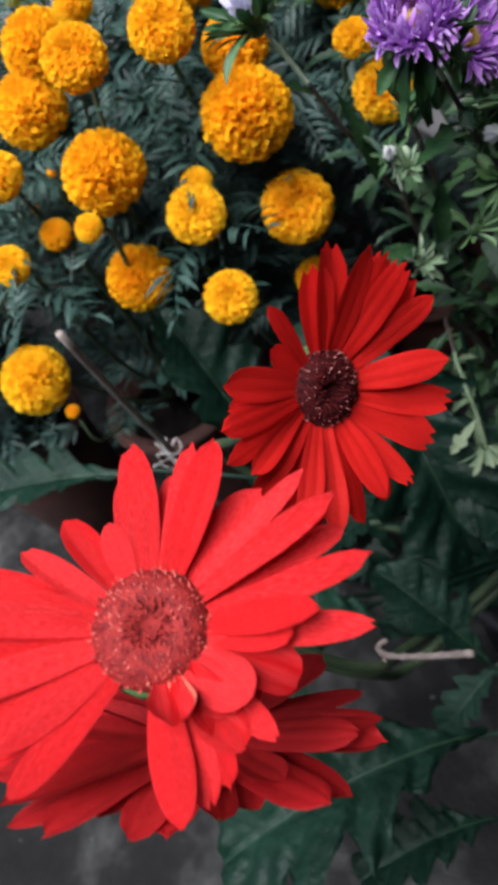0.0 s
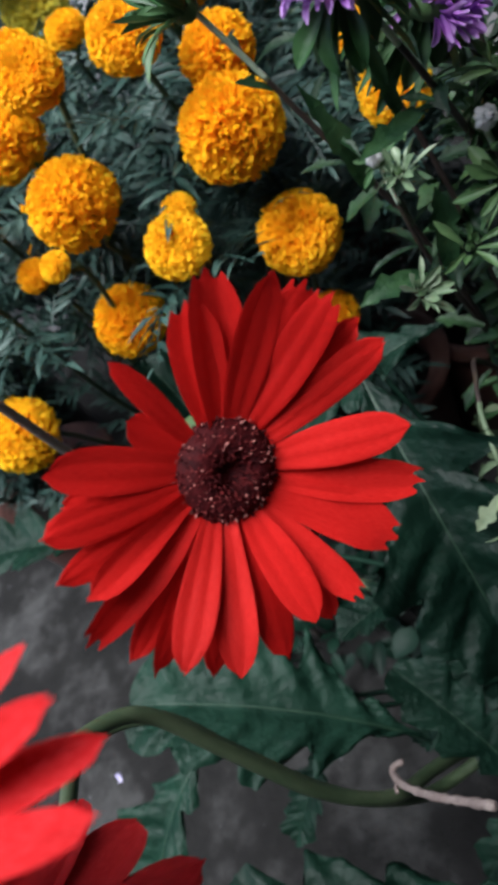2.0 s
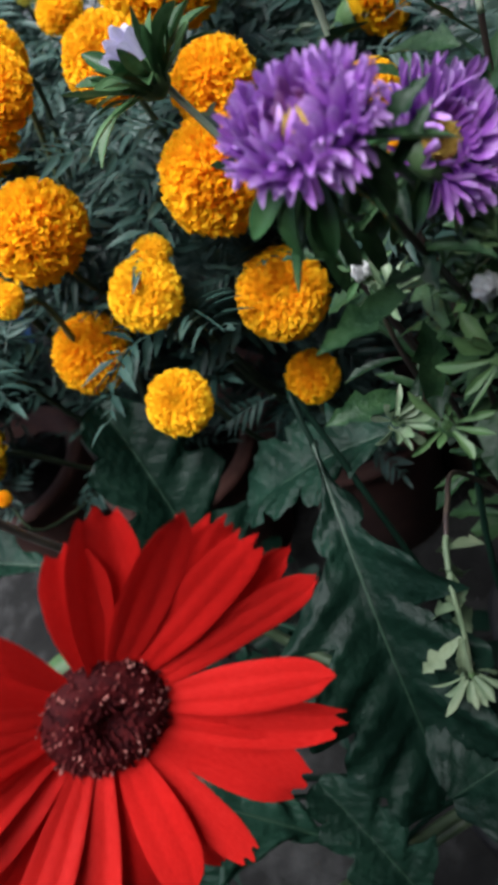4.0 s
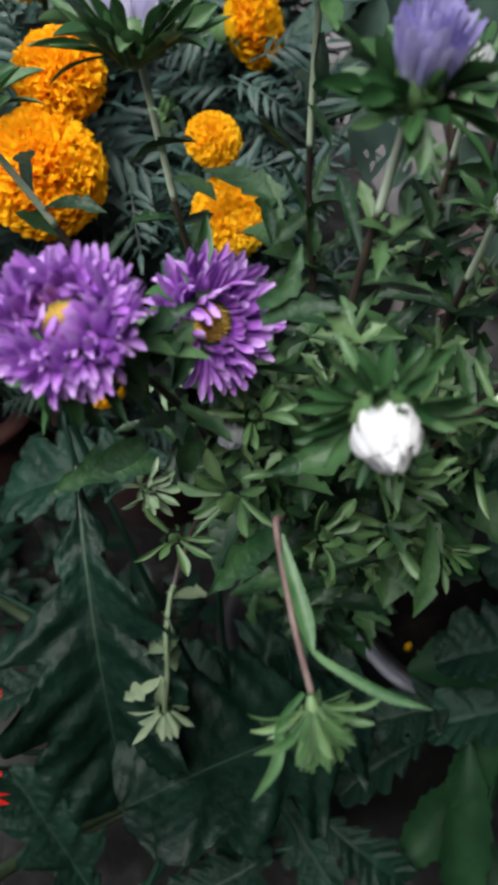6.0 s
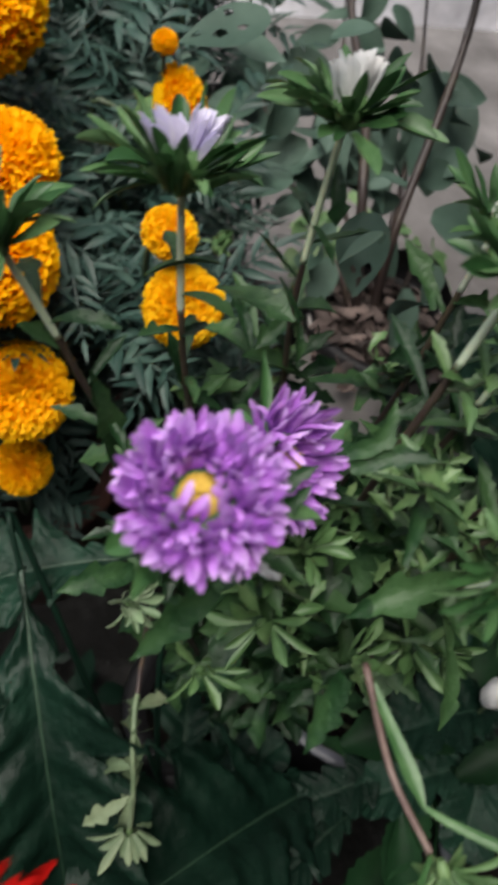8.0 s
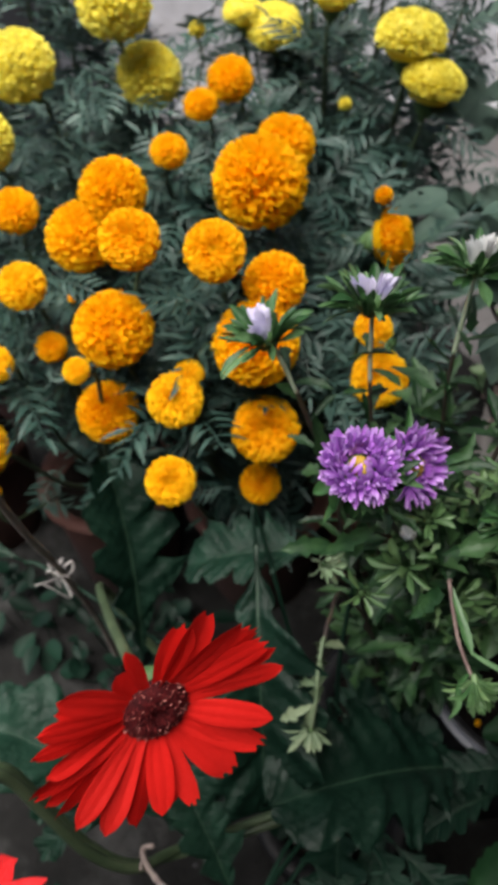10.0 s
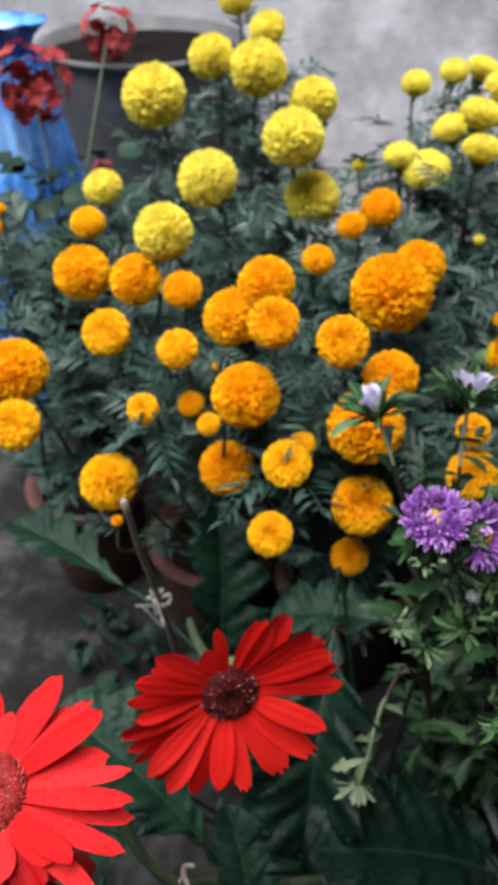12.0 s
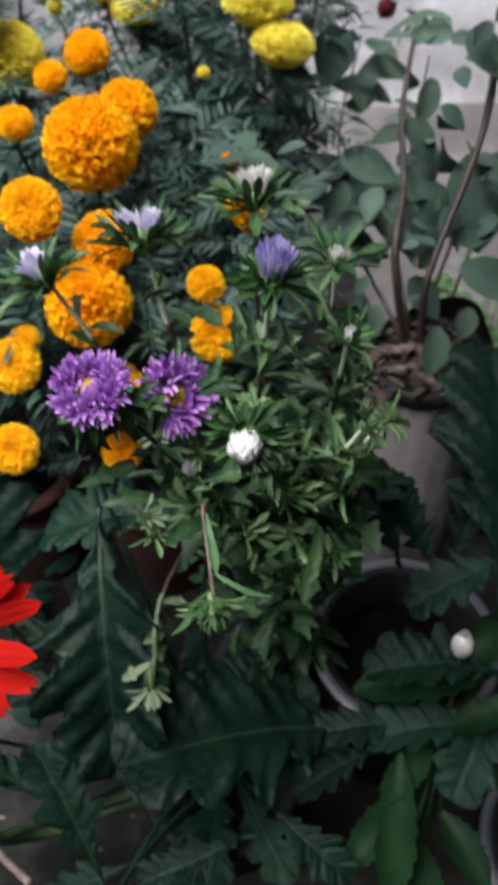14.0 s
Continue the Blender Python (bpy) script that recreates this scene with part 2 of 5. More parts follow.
def grid_faces(n, k):
    return [(i * k + j, i * k + j + 1, (i + 1) * k + j + 1, (i + 1) * k + j) for i in range(n - 1) for j in range(k - 1)]


def frame_of(normal, spin=0.0):
    """A turn whose z is the normal."""
    n = Vector(normal).normalized()
    return n.to_track_quat("Z", "Y").to_matrix().to_4x4() @ Matrix.Rotation(spin, 4, "Z")


def curve_points(points, steps=8):
    """A smooth line through the points."""
    p = [np.asarray(q, float) for q in points]
    p = [2 * p[0] - p[1], *p, 2 * p[-1] - p[-2]]
    out = []
    for a, b, c, d in zip(p, p[1:], p[2:], p[3:]):
        for t in np.linspace(0, 1, steps, endpoint=False):
            out.append(0.5 * (2 * b + (c - a) * t + (2 * a - 5 * b + 4 * c - d) * t**2 + (3 * b - a - 3 * c + d) * t**3))
    return np.array([*out, p[-2]])


def tube(mesh, points, r0, r1, sides=8, steps=8, bumps=0.0, rng=None):
    line = curve_points(points, steps)
    n = len(line)
    way = np.gradient(line, axis=0)
    way /= np.linalg.norm(way, axis=1)[:, None] + 1e-9
    up = np.array([0.31, 0.17, 0.93])
    side = np.cross(way, up)
    side /= np.linalg.norm(side, axis=1)[:, None] + 1e-9
    top = np.cross(side, way)
    rad = np.linspace(r0, r1, n) * (1 + (rng.uniform(-bumps, bumps, n) if rng is not None else 0))
    ang = np.linspace(0, 2 * np.pi, sides, endpoint=False)
    verts = line[:, None] + rad[:, None, None] * (np.cos(ang)[None, :, None] * side[:, None] + np.sin(ang)[None, :, None] * top[:, None])
    faces = [(i * sides + j, i * sides + (j + 1) % sides, (i + 1) * sides + (j + 1) % sides, (i + 1) * sides + j) for i in range(n - 1) for j in range(sides)]
    faces += [tuple(range(sides))[::-1], tuple(range((n - 1) * sides, n * sides))]
    mesh.add(verts.reshape(-1, 3), faces)


def lathe(mesh, profile, sides=40, wobble=0.0, rng=None, centre=(0, 0, 0)):
    ang = np.linspace(0, 2 * np.pi, sides, endpoint=False)
    prof = np.asarray(profile, float)
    wave = 1 + (wobble * (np.sin(3 * ang + 0.5) + 0.6 * np.sin(7 * ang + 2)) if wobble else 0 * ang)
    verts = np.stack([prof[:, None, 0] * np.cos(ang) * wave, prof[:, None, 0] * np.sin(ang) * wave, np.repeat(prof[:, None, 1], sides, 1)], -1)
    faces = [(i * sides + j, i * sides + (j + 1) % sides, (i + 1) * sides + (j + 1) % sides, (i + 1) * sides + j) for i in range(len(prof) - 1) for j in range(sides)]
    mesh.add(verts.reshape(-1, 3) + np.asarray(centre), faces)


def strap(length, width, profile, curl=0.0, cup=0.0, n=9, k=5, tip_wave=0.0, twist=0.0):
    """A petal or blade along +x with its face up: profile gives the half-width along it, curl bends it upwards."""
    u, s = np.linspace(0, 1, n), np.linspace(-1, 1, k)
    half = width / 2 * np.array([profile(a) for a in u])
    theta = curl * u
    x, z = np.zeros(n), np.zeros(n)
    x[1:] = np.cumsum(np.cos((theta[1:] + theta[:-1]) / 2)) * length / (n - 1)
    z[1:] = np.cumsum(np.sin((theta[1:] + theta[:-1]) / 2)) * length / (n - 1)
    verts = np.zeros((n, k, 3))
    for i in range(n):
        tw = twist * u[i]
        y = half[i] * s
        lift = cup * half[i] * (s**2)
        verts[i, :, 0] = x[i] - np.sin(theta[i]) * lift - (tip_wave * length * s**2 if i == n - 1 else 0)
        verts[i, :, 1] = y * np.cos(tw)
        verts[i, :, 2] = z[i] + np.cos(theta[i]) * lift + y * np.sin(tw)
    return verts.reshape(-1, 3), grid_faces(n, k)


def placed(verts, m):
    a = np.array(m)
    return verts @ a[:3, :3].T + a[:3, 3]


def blade(u):
    """Half-width of a lance-shaped leaf."""
    return max(0.02, math.sin(math.pi * min(1, u * 0.93 + 0.05)) ** 0.8)


def petal_shape(u):
    """Half-width of a gerbera petal: narrow foot, widest past the middle, tapering to a rounded tip."""
    rise = 0.42 + 0.58 * min(1, u / 0.55)
    fall = 1 if u < 0.6 else (1 - ((u - 0.6) / 0.405) ** 2.8) ** 0.55 if u < 0.97 else 0.34
    return max(0.05, rise * fall)


# ---- large structure ----
def sheet(name, corners, mat, thick, label, category):
    """A slab: its top face through the corners, its thickness downwards or behind."""
    bm = bmesh.new()
    a, b, c, d = [Vector(p) for p in corners]
    n = (b - a).cross(d - a).normalized()
    top = [bm.verts.new(p) for p in (a, b, c, d)]
    low = [bm.verts.new(p - n * thick) for p in (a, b, c, d)]
    bm.faces.new(top)
    bm.faces.new(low[::-1])
    for i in range(4):
        bm.faces.new((top[i], low[i], low[(i + 1) % 4], top[(i + 1) % 4]))
    me = bpy.data.meshes.new(name)
    bm.to_mesh(me)
    bm.free()
    me.materials.append(mat)
    return tagged(new(name, me), label, category, kind="structure")


sheet("ground", ((-40, -40, 0), (40, -40, 0), (40, 40, 0), (-40, 40, 0)), CONCRETE, 0.1, "dark grey worn concrete yard floor", "ground")


def dark_ground_sheet():
    """A darker sheet over the concrete, with an uneven edge and small lumps."""
    rng = np.random.default_rng(71)
    n = 90
    ang = np.linspace(0, 2 * np.pi, n, endpoint=False)
    rings, verts = 26, []
    for i in range(rings):
        f = (i + 0.02) / (rings - 1)
        edge = 1 + 0.08 * np.sin(3 * ang + 1) + 0.05 * np.sin(8 * ang) + 0.03 * np.sin(17 * ang + 2)
        z = 0.006 * (1 - f**6) + rng.uniform(-0.0015, 0.0015, n) * (f < 0.97)
        verts.append(np.stack([-0.1 + 0.95 * f * edge * np.cos(ang), 0.55 + 1.0 * f * edge * np.sin(ang), np.maximum(z, 0.0008)], -1))
    mesh = Mesh()
    mesh.add(np.concatenate(verts), [(i * n + j, i * n + (j + 1) % n, (i + 1) * n + (j + 1) % n, (i + 1) * n + j) for i in range(rings - 1) for j in range(n)])
    tagged(new("ground_patch", mesh.data("ground_patch", DARK_GROUND)), "darker ground round the flower pots", "ground", kind="structure")
    bits = Mesh()
    for _ in range(260):
        p = np.array((rng.uniform(-0.8, 0.5), rng.uniform(-0.2, 1.2), 0.006))
        r = rng.uniform(0.001, 0.0035)
        v = np.array([(1, 0, 0), (0.3, 0.9, 0), (-0.8, 0.5, 0), (-0.7, -0.6, 0), (0.4, -0.9, 0), (0.1, 0.1, 0.7)]) * r * rng.uniform(0.6, 1.3, (6, 3))
        bits.add(v + p, [(0, 1, 5), (1, 2, 5), (2, 3, 5), (3, 4, 5), (4, 0, 5)])
    tagged(new("gravel", bits.data("gravel", CONCRETE)), "scattered grit and small pebbles on the ground", "gravel", kind="stuff")


dark_ground_sheet()
sheet("wall_north", ((-4, 2.1, 0.0), (4, 2.1, 0.0), (4, 2.1, 2.4), (-4, 2.1, 2.4)), PLASTER, 0.2, "weathered pale grey plastered yard wall", "wall")
sheet("pavement", ((0.42, 1.08, 0.004), (4, 0.9, 0.004), (4, 2.1, 0.004), (0.2, 2.1, 0.004)), APRON, 0.02, "pale worn cement apron at the wall foot", "pavement")
# two unseen walls, added to keep sky light off the low right plants
sheet("unseen_wall_south", ((4, -1.0, 0.0), (-4, -1.0, 0.0), (-4, -1.0, 3.0), (4, -1.0, 3.0)), CONCRETE, 0.2, "unseen dark grey wall added to block light from behind the camera", "wall")
sheet("unseen_wall_east", ((1.15, 1.3, 0.0), (1.15, -0.99, 0.0), (1.15, -0.99, 1.575), (1.15, 1.3, 1.575)), CONCRETE, 0.2, "unseen dark grey wall added to block light from the right", "wall")


# overhead blocker out of view, added to darken the asters and gerbera leaves
sheet("shade_slab", ((0.30, -0.99, 1.7), (1.36, -0.99, 1.7), (1.36, 0.8, 1.7), (0.04, 0.8, 1.7)), CONCRETE, 0.12, "unseen low grey slab added to shade the right side", "roof")


# ---- pots ----
def plant_pot(at, r_top, r_low, height, mat, label, rim_mat=None, lip=0.0065, soil_drop=0.03):
    pot = thing("flower_pot", label, "pot", at)
    body = Mesh()
    lathe(body, [(0.001, 0.0), (r_low, 0.0), (r_low + 0.004, 0.006), (r_top - 0.004, height - lip * 2), (r_top - 0.005, height - lip), (r_top - 0.014, height - lip),
                 (r_low - 0.01, 0.012), (0.001, 0.012)], 40)
    part("body", body, mat, pot)
    rim = Mesh()
    lathe(rim, [(r_top - 0.004, height - lip * 2.2), (r_top + lip * 0.7, height - lip * 2.1), (r_top + lip * 1.2, height - lip), (r_top + lip * 0.9, height - lip * 0.3), (r_top, height),
                (r_top - lip * 1.5, height - lip * 0.3), (r_top - lip * 2, height - lip * 1.4)], 48)
    part("rim", rim, rim_mat or mat, pot)
    earth = Mesh()
    rng = np.random.default_rng(int(1000 * r_top) + int(at[0] * 77 + 99))
    prof = [(0.0005, height - soil_drop + 0.01), (r_top * 0.3, height - soil_drop + 0.008), (r_top * 0.6, height - soil_drop + 0.002), (r_top - 0.012, height - soil_drop)]
    lathe(earth, prof, 32, 0.01)
    earth.v[-1][:, 2] += rng.uniform(-0.003, 0.003, len(earth.v[-1]))
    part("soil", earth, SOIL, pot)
    return pot


# ---- marigolds ----
def marigold_head(name, seed, mat, petals=520, fill=2.0, hole=0.0, flat=0.86):
    """A double marigold of radius 1: ruffled petals all round a ball, its face along +z."""
    rng = np.random.default_rng(seed)
    mesh = Mesh()
    lathe(mesh, [(0.01, 0.68 - hole * 0.62), (0.2, 0.66 - hole * 0.5), (0.42, 0.6 - hole * 0.18), (0.73, 0.39), (0.83, -0.05), (0.64, -0.45), (0.01, -0.62)], 14)
    for i in range(petals):
        f = (i + 0.5) / petals
        polar = math.acos(1 - f * (1 - math.cos(fill)))
        turn = i * 2.39996 + rng.uniform(-0.3, 0.3)
        reach = 1.0 + rng.uniform(-0.08, 0.05) - hole * 0.45 * math.exp(-(polar / 0.48) ** 2)
        foot = 0.56
        long = reach - foot
        wide = (0.125 + 0.055 * math.sin(polar)) * rng.uniform(0.8, 1.25)
        verts, faces = strap(long, wide, lambda u: 0.45 + 0.55 * u ** 0.7, rng.uniform(-0.5, 0.35), rng.uniform(0.1, 0.6), 4, 4, 0.0, rng.uniform(-0.3, 0.3))
        v = verts.reshape(4, 4, 3)
        v[3, :, 0] += long * rng.uniform(-0.10, 0.07, 4)
        v[3, :, 2] += wide * rng.uniform(-0.4, 0.4, 4)
        v[2, :, 2] += wide * rng.uniform(-0.12, 0.12, 4)
        m = Matrix.Rotation(turn, 4, "Z") @ Matrix.Rotation(polar - math.pi / 2, 4, "Y") @ Matrix.Rotation(rng.uniform(0, math.pi), 4, "X") @ Matrix.Translation((foot, 0, 0))
        out = placed(v.reshape(-1, 3), m)
        out[:, 2] *= flat
        mesh.add(out, faces)
    return mesh.data(name, mat)


HEADS = {}
for _key, _mat in (("orange", ORANGE), ("amber", AMBER), ("yellow", YELLOW)):
    HEADS[_key] = [marigold_head("marigold_flower", 10 + i, _mat, (1300, 1050, 850, 700)[i], (2.15, 1.9, 2.05, 1.75)[i], (0.0, 0.9, 0.3, 0.2)[i], (0.92, 0.74, 0.84, 0.7)[i]) for i in range(4)]
_cup = Mesh()
lathe(_cup, [(0.09, -1.25), (0.12, -1.1), (0.34, -0.85), (0.44, -0.5), (0.4, -0.3)], 12)
CUP = _cup.data("calyx", PALE_GREEN)


def pinnate(mesh, rng, m, length):
    """A feathery marigold leaf: a rib with pairs of narrow toothed leaflets."""
    pairs = 6
    droop = rng.uniform(-1.0, -0.1)

    def rib(u):
        a = droop * u
        return np.array([length * u * math.cos(a * 0.5), 0, length * u * math.sin(a * 0.5)])

    w = 0.0006
    line = np.array([rib(u) for u in np.linspace(0, 1, 5)])
    mesh.add(placed(np.concatenate([line + (0, w, 0), line - (0, w, 0)]), m), [(i, i + 1, i + 6, i + 5) for i in range(4)])
    for p in range(pairs):
        u = 0.22 + 0.7 * p / (pairs - 1)
        size = length * (0.42 - 0.2 * abs(u - 0.45) - 0.16 * (u > 0.85))
        for sign in (-1, 1):
            leaf_at(mesh, rng, m, rib(u), sign * rng.uniform(0.75, 1.05), size, size * 0.24)
    leaf_at(mesh, rng, m, rib(1.0), 0.0, length * 0.34, length * 0.08)


def leaf_at(mesh, rng, m, foot, turn, length, width):
    """One narrow leaflet, folded along its rib."""
    lift = rng.uniform(-0.35, 0.25)
    c, s = math.cos(turn), math.sin(turn)
    fold = width * 0.25
    shape = ((0, 0, 0), (0.35, 0.5, fold), (0.4, 0, 0), (0.35, -0.5, fold), (0.72, 0.32, fold * 0.6), (0.75, 0, 0), (0.72, -0.32, fold * 0.6), (1, 0, 0))
    v = np.array([(length * x, width * y, z + length * x * lift - 0.25 * length * x * x) for x, y, z in shape])
    v = np.stack([v[:, 0] * c - v[:, 1] * s, v[:, 0] * s + v[:, 1] * c, v[:, 2]], -1) + foot
    mesh.add(placed(v, m), [(0, 2, 1), (0, 3, 2), (1, 2, 5, 4), (2, 3, 6, 5), (4, 5, 7), (5, 6, 7)])


def covered(p, margin):
    """Whether a leaf at p would hang over the open side of a flower."""
    off = p - BLOOMS[:, :3]
    way = np.array((0.05, -0.48, 0.875))
    along = off @ way
    across = np.linalg.norm(off - along[:, None] * way, axis=1)
    return bool(np.any((along > 0) & (along < 0.22) & (across < BLOOMS[:, 3] * 0.42 + margin * 0.7)))


def marigold_plant(base, heads, mat_key, label, leaves, seed, buds=(), spread=0.5):
    """base: foot of the plant; heads: x, y, z, diameter, shape, face turned to x and y."""
    rng = np.random.default_rng(seed)
    plant = thing("marigold_plant", label, "plant", base, "marigolds in the bed")
    o = np.array(base)
    stems, foliage = Mesh(), Mesh()
    tips = []
    for x, y, z, d, shape, key in heads:
        tip = np.array((x, y, z)) - o
        face = np.array((rng.uniform(-0.25, 0.25) + 0.25 * tip[0], -0.45 + rng.uniform(-0.2, 0.2), 0.9))
        if shape == 1:
            face = np.array((0.05, -0.75, 0.7))
        if shape == 3:
            face = np.array((rng.uniform(-0.3, 0.3), rng.uniform(-0.3, 0.1), 0.95))
        if shape == 4:
            face, shape = np.array((0.92, -0.25, 0.3)), 3
        m = Matrix.Translation(tip) @ frame_of(face, rng.uniform(0, 6)) @ Matrix.Diagonal((d / 2, d / 2, d / 2, 1))
        head = part("flower_head", HEADS[key][shape], None, plant, {"orange": "full ruffled orange flower", "amber": "golden orange flower", "yellow": "lemon yellow flower"}[key], m)
        part("calyx", CUP, None, head)
        n = face / np.linalg.norm(face)
        neck = tip - n * d * 0.55
        mid = neck * np.array((0.62, 0.62, 0.55)) + np.array((rng.uniform(-0.02, 0.02), rng.uniform(-0.02, 0.02), -0.03))
        tube(stems, [(rng.uniform(-0.012, 0.012), rng.uniform(-0.012, 0.012), 0), mid, neck - n * 0.03, neck], 0.0028, 0.0019, 6, 5)
        tips.append((mid, neck))
    for x, y, z, d in buds:
        tip = np.array((x, y, z)) - o
        m = Matrix.Translation(tip) @ frame_of((0.1, -0.3, 0.9)) @ Matrix.Diagonal((d / 2, d / 2, d / 2 * 1.2, 1))
        bud = part("bud", HEADS[mat_key][2], None, plant, "half-open bud", m)
        part("calyx", CUP, None, bud)
        tube(stems, [tip * 0.6 + (0, 0, -0.02), tip - (0, 0, 0.05), tip - (0, 0, d * 0.4)], 0.0016, 0.0012, 5, 4)
        tips.append((tip * 0.6, tip))
    for _ in range(leaves):
        mid, neck = tips[rng.integers(len(tips))]
        f = rng.uniform(-0.32, 0.9)
        foot = mid + (neck - mid) * f if f > 0 else mid * (1 + f * 1.5)
        foot = foot + rng.normal(0, 0.022, 3) * (1, 1, 0.5)
        turn = rng.uniform(0, 2 * math.pi)
        m = Matrix.Translation(foot) @ Matrix.Rotation(turn, 4, "Z") @ Matrix.Rotation(rng.uniform(-0.9, 0.25), 4, "Y") @ Matrix.Rotation(rng.uniform(-0.5, 0.5), 4, "X")
        reach = rng.uniform(0.042, 0.078)
        middle = o + np.array(m @ Vector((reach * 0.55, 0, -reach * 0.1)))
        if covered(middle, reach * 0.45) or middle[1] < 0.62 and middle[2] < 0.5 and rng.random() < 0.92 or -0.32 < middle[0] < -0.14 and middle[1] < 0.7 and middle[2] < 0.5 and rng.random() < 0.6:
            continue
        pinnate(foliage, rng, m, reach)
    part("stem", stems, STEM_GREEN, plant, kind="stuff")
    part("foliage", foliage, FERN_GREEN, plant, "dark blue-green feathery leaves", kind="stuff")
    return plant


P1_HEADS = (
    (-0.076, 0.531, 0.590, 0.0635, 0, "orange"),
    (0.009, 0.547, 0.655, 0.0465, 1, "orange"),
    (0.054, 0.565, 0.613, 0.0506, 2, "orange"),
    (0.040, 0.528, 0.579, 0.0689, 0, "orange"),
    (0.048, 0.502, 0.503, 0.0581, 1, "orange"),
    (0.042, 0.503, 0.424, 0.0387, 2, "orange"),
    (-0.027, 0.498, 0.543, 0.0458, 1, "amber"),
    (-0.016, 0.516, 0.556, 0.0249, 2, "amber"),
    (-0.031, 0.452, 0.492, 0.0420, 1, "amber"),
    (0.039, 0.651, 0.651, 0.0790, 0, "orange"),
)
P2_HEADS = (
    (-0.098, 0.532, 0.490, 0.0568, 0, "orange"),
    (-0.104, 0.499, 0.574, 0.0223, 2, "amber"),
    (-0.141, 0.551, 0.552, 0.0275, 2, "orange"),
    (-0.174, 0.507, 0.572, 0.0310, 1, "amber"),
    (-0.225, 0.508, 0.460, 0.0619, 0, "amber"),
    (-0.152, 0.554, 0.615, 0.0399, 2, "amber"),
    (-0.181, 0.653, 0.622, 0.0422, 2, "orange"),
    (-0.113, 0.615, 0.621, 0.0603, 0, "orange"),
    (-0.054, 0.545, 0.666, 0.0455, 1, "orange"),
    (-0.083, 0.632, 0.653, 0.0565, 0, "orange"),
)
P5_HEADS = (
    (-0.262, 0.620, 0.575, 0.0525, 1, "amber"),
    (-0.245, 0.676, 0.613, 0.0577, 0, "orange"),
    (-0.324, 0.699, 0.599, 0.0658, 0, "orange"),
    (-0.349, 0.561, 0.547, 0.0730, 0, "orange"),
    (-0.316, 0.496, 0.530, 0.0529, 1, "amber"),
    (-0.481, 0.758, 0.609, 0.0370, 2, "orange"),
)
P3_HEADS = (
    (-0.001, 0.880, 0.639, 0.0494, 2, "orange"),
    (-0.026, 0.810, 0.644, 0.0346, 2, "orange"),
    (-0.051, 0.740, 0.632, 0.0361, 2, "orange"),
    (0.060, 0.731, 0.644, 0.0550, 2, "orange"),
)
P4_HEADS = (
    (0.135, 0.540, 0.586, 0.0314, 2, "amber"),
    (0.143, 0.522, 0.548, 0.0479, 1, "amber"),
    (0.165, 0.701, 0.562, 0.0600, 4, "orange"),
)
YL_HEADS = (
    (-0.299, 0.903, 0.742, 0.0780, 0, "yellow"),
    (-0.267, 1.041, 0.757, 0.0611, 0, "yellow"),
    (-0.201, 1.043, 0.746, 0.0764, 0, "yellow"),
    (-0.213, 1.135, 0.776, 0.0522, 2, "yellow"),
    (-0.127, 1.062, 0.704, 0.0671, 0, "yellow"),
    (-0.120, 0.907, 0.704, 0.0756, 0, "yellow"),
    (-0.194, 0.789, 0.690, 0.0686, 0, "yellow"),
    (-0.220, 0.707, 0.659, 0.0637, 0, "yellow"),
    (-0.097, 0.928, 0.623, 0.0713, 0, "yellow"),
    (-0.382, 0.894, 0.621, 0.0531, 2, "yellow"),
    (-0.363, 0.802, 0.612, 0.0441, 2, "amber"),
    (-0.297, 1.264, 0.788, 0.0527, 2, "yellow"),
)
ZR_HEADS = (
    (0.003, 1.179, 0.706, 0.0438, 2, "yellow"),
    (0.054, 1.201, 0.720, 0.0421, 2, "yellow"),
    (0.094, 1.174, 0.732, 0.0490, 3, "yellow"),
    (0.130, 1.061, 0.741, 0.0632, 3, "yellow"),
    (0.198, 1.238, 0.733, 0.0438, 3, "yellow"),
    (0.099, 0.993, 0.724, 0.0537, 3, "yellow"),
    (0.065, 1.058, 0.685, 0.0505, 3, "yellow"),
    (0.106, 0.927, 0.704, 0.0482, 3, "yellow"),
    (0.169, 0.961, 0.729, 0.0688, 3, "yellow"),
    (0.244, 0.978, 0.733, 0.0551, 3, "yellow"),
    (0.007, 0.991, 0.666, 0.0452, 3, "yellow"),
    (0.043, 0.985, 0.652, 0.0641, 3, "yellow"),
    (0.183, 0.871, 0.683, 0.0712, 3, "yellow"),
    (0.206, 0.838, 0.652, 0.0640, 3, "yellow"),
    (0.239, 1.060, 0.702, 0.0391, 3, "yellow"),
)
BLOOMS = np.array([h[:4] for h in P1_HEADS + P2_HEADS + P5_HEADS + P3_HEADS + P4_HEADS + YL_HEADS + ZR_HEADS])
marigold_plant((0.03, 0.66, 0.19), P1_HEADS, "orange", "tall marigold with full orange flowers", 620, 1, ((-0.118, 0.569, 0.591, 0.008),))
plant_pot((0.03, 0.66, 0.0), 0.092, 0.07, 0.21, TERRACOTTA, "brown terracotta pot of a marigold")
marigold_plant((-0.17, 0.68, 0.19), P2_HEADS, "orange", "marigold with orange and golden flowers", 470, 2, ((-0.208, 0.480, 0.432, 0.013), (-0.166, 0.649, 0.526, 0.012),))
plant_pot((-0.17, 0.68, 0.0), 0.092, 0.07, 0.21, TERRACOTTA, "brown terracotta pot of a marigold")
marigold_plant((-0.40, 0.74, 0.19), P5_HEADS, "orange", "spreading marigold with orange flowers", 380, 5, ((-0.460, 0.763, 0.636, 0.015),))
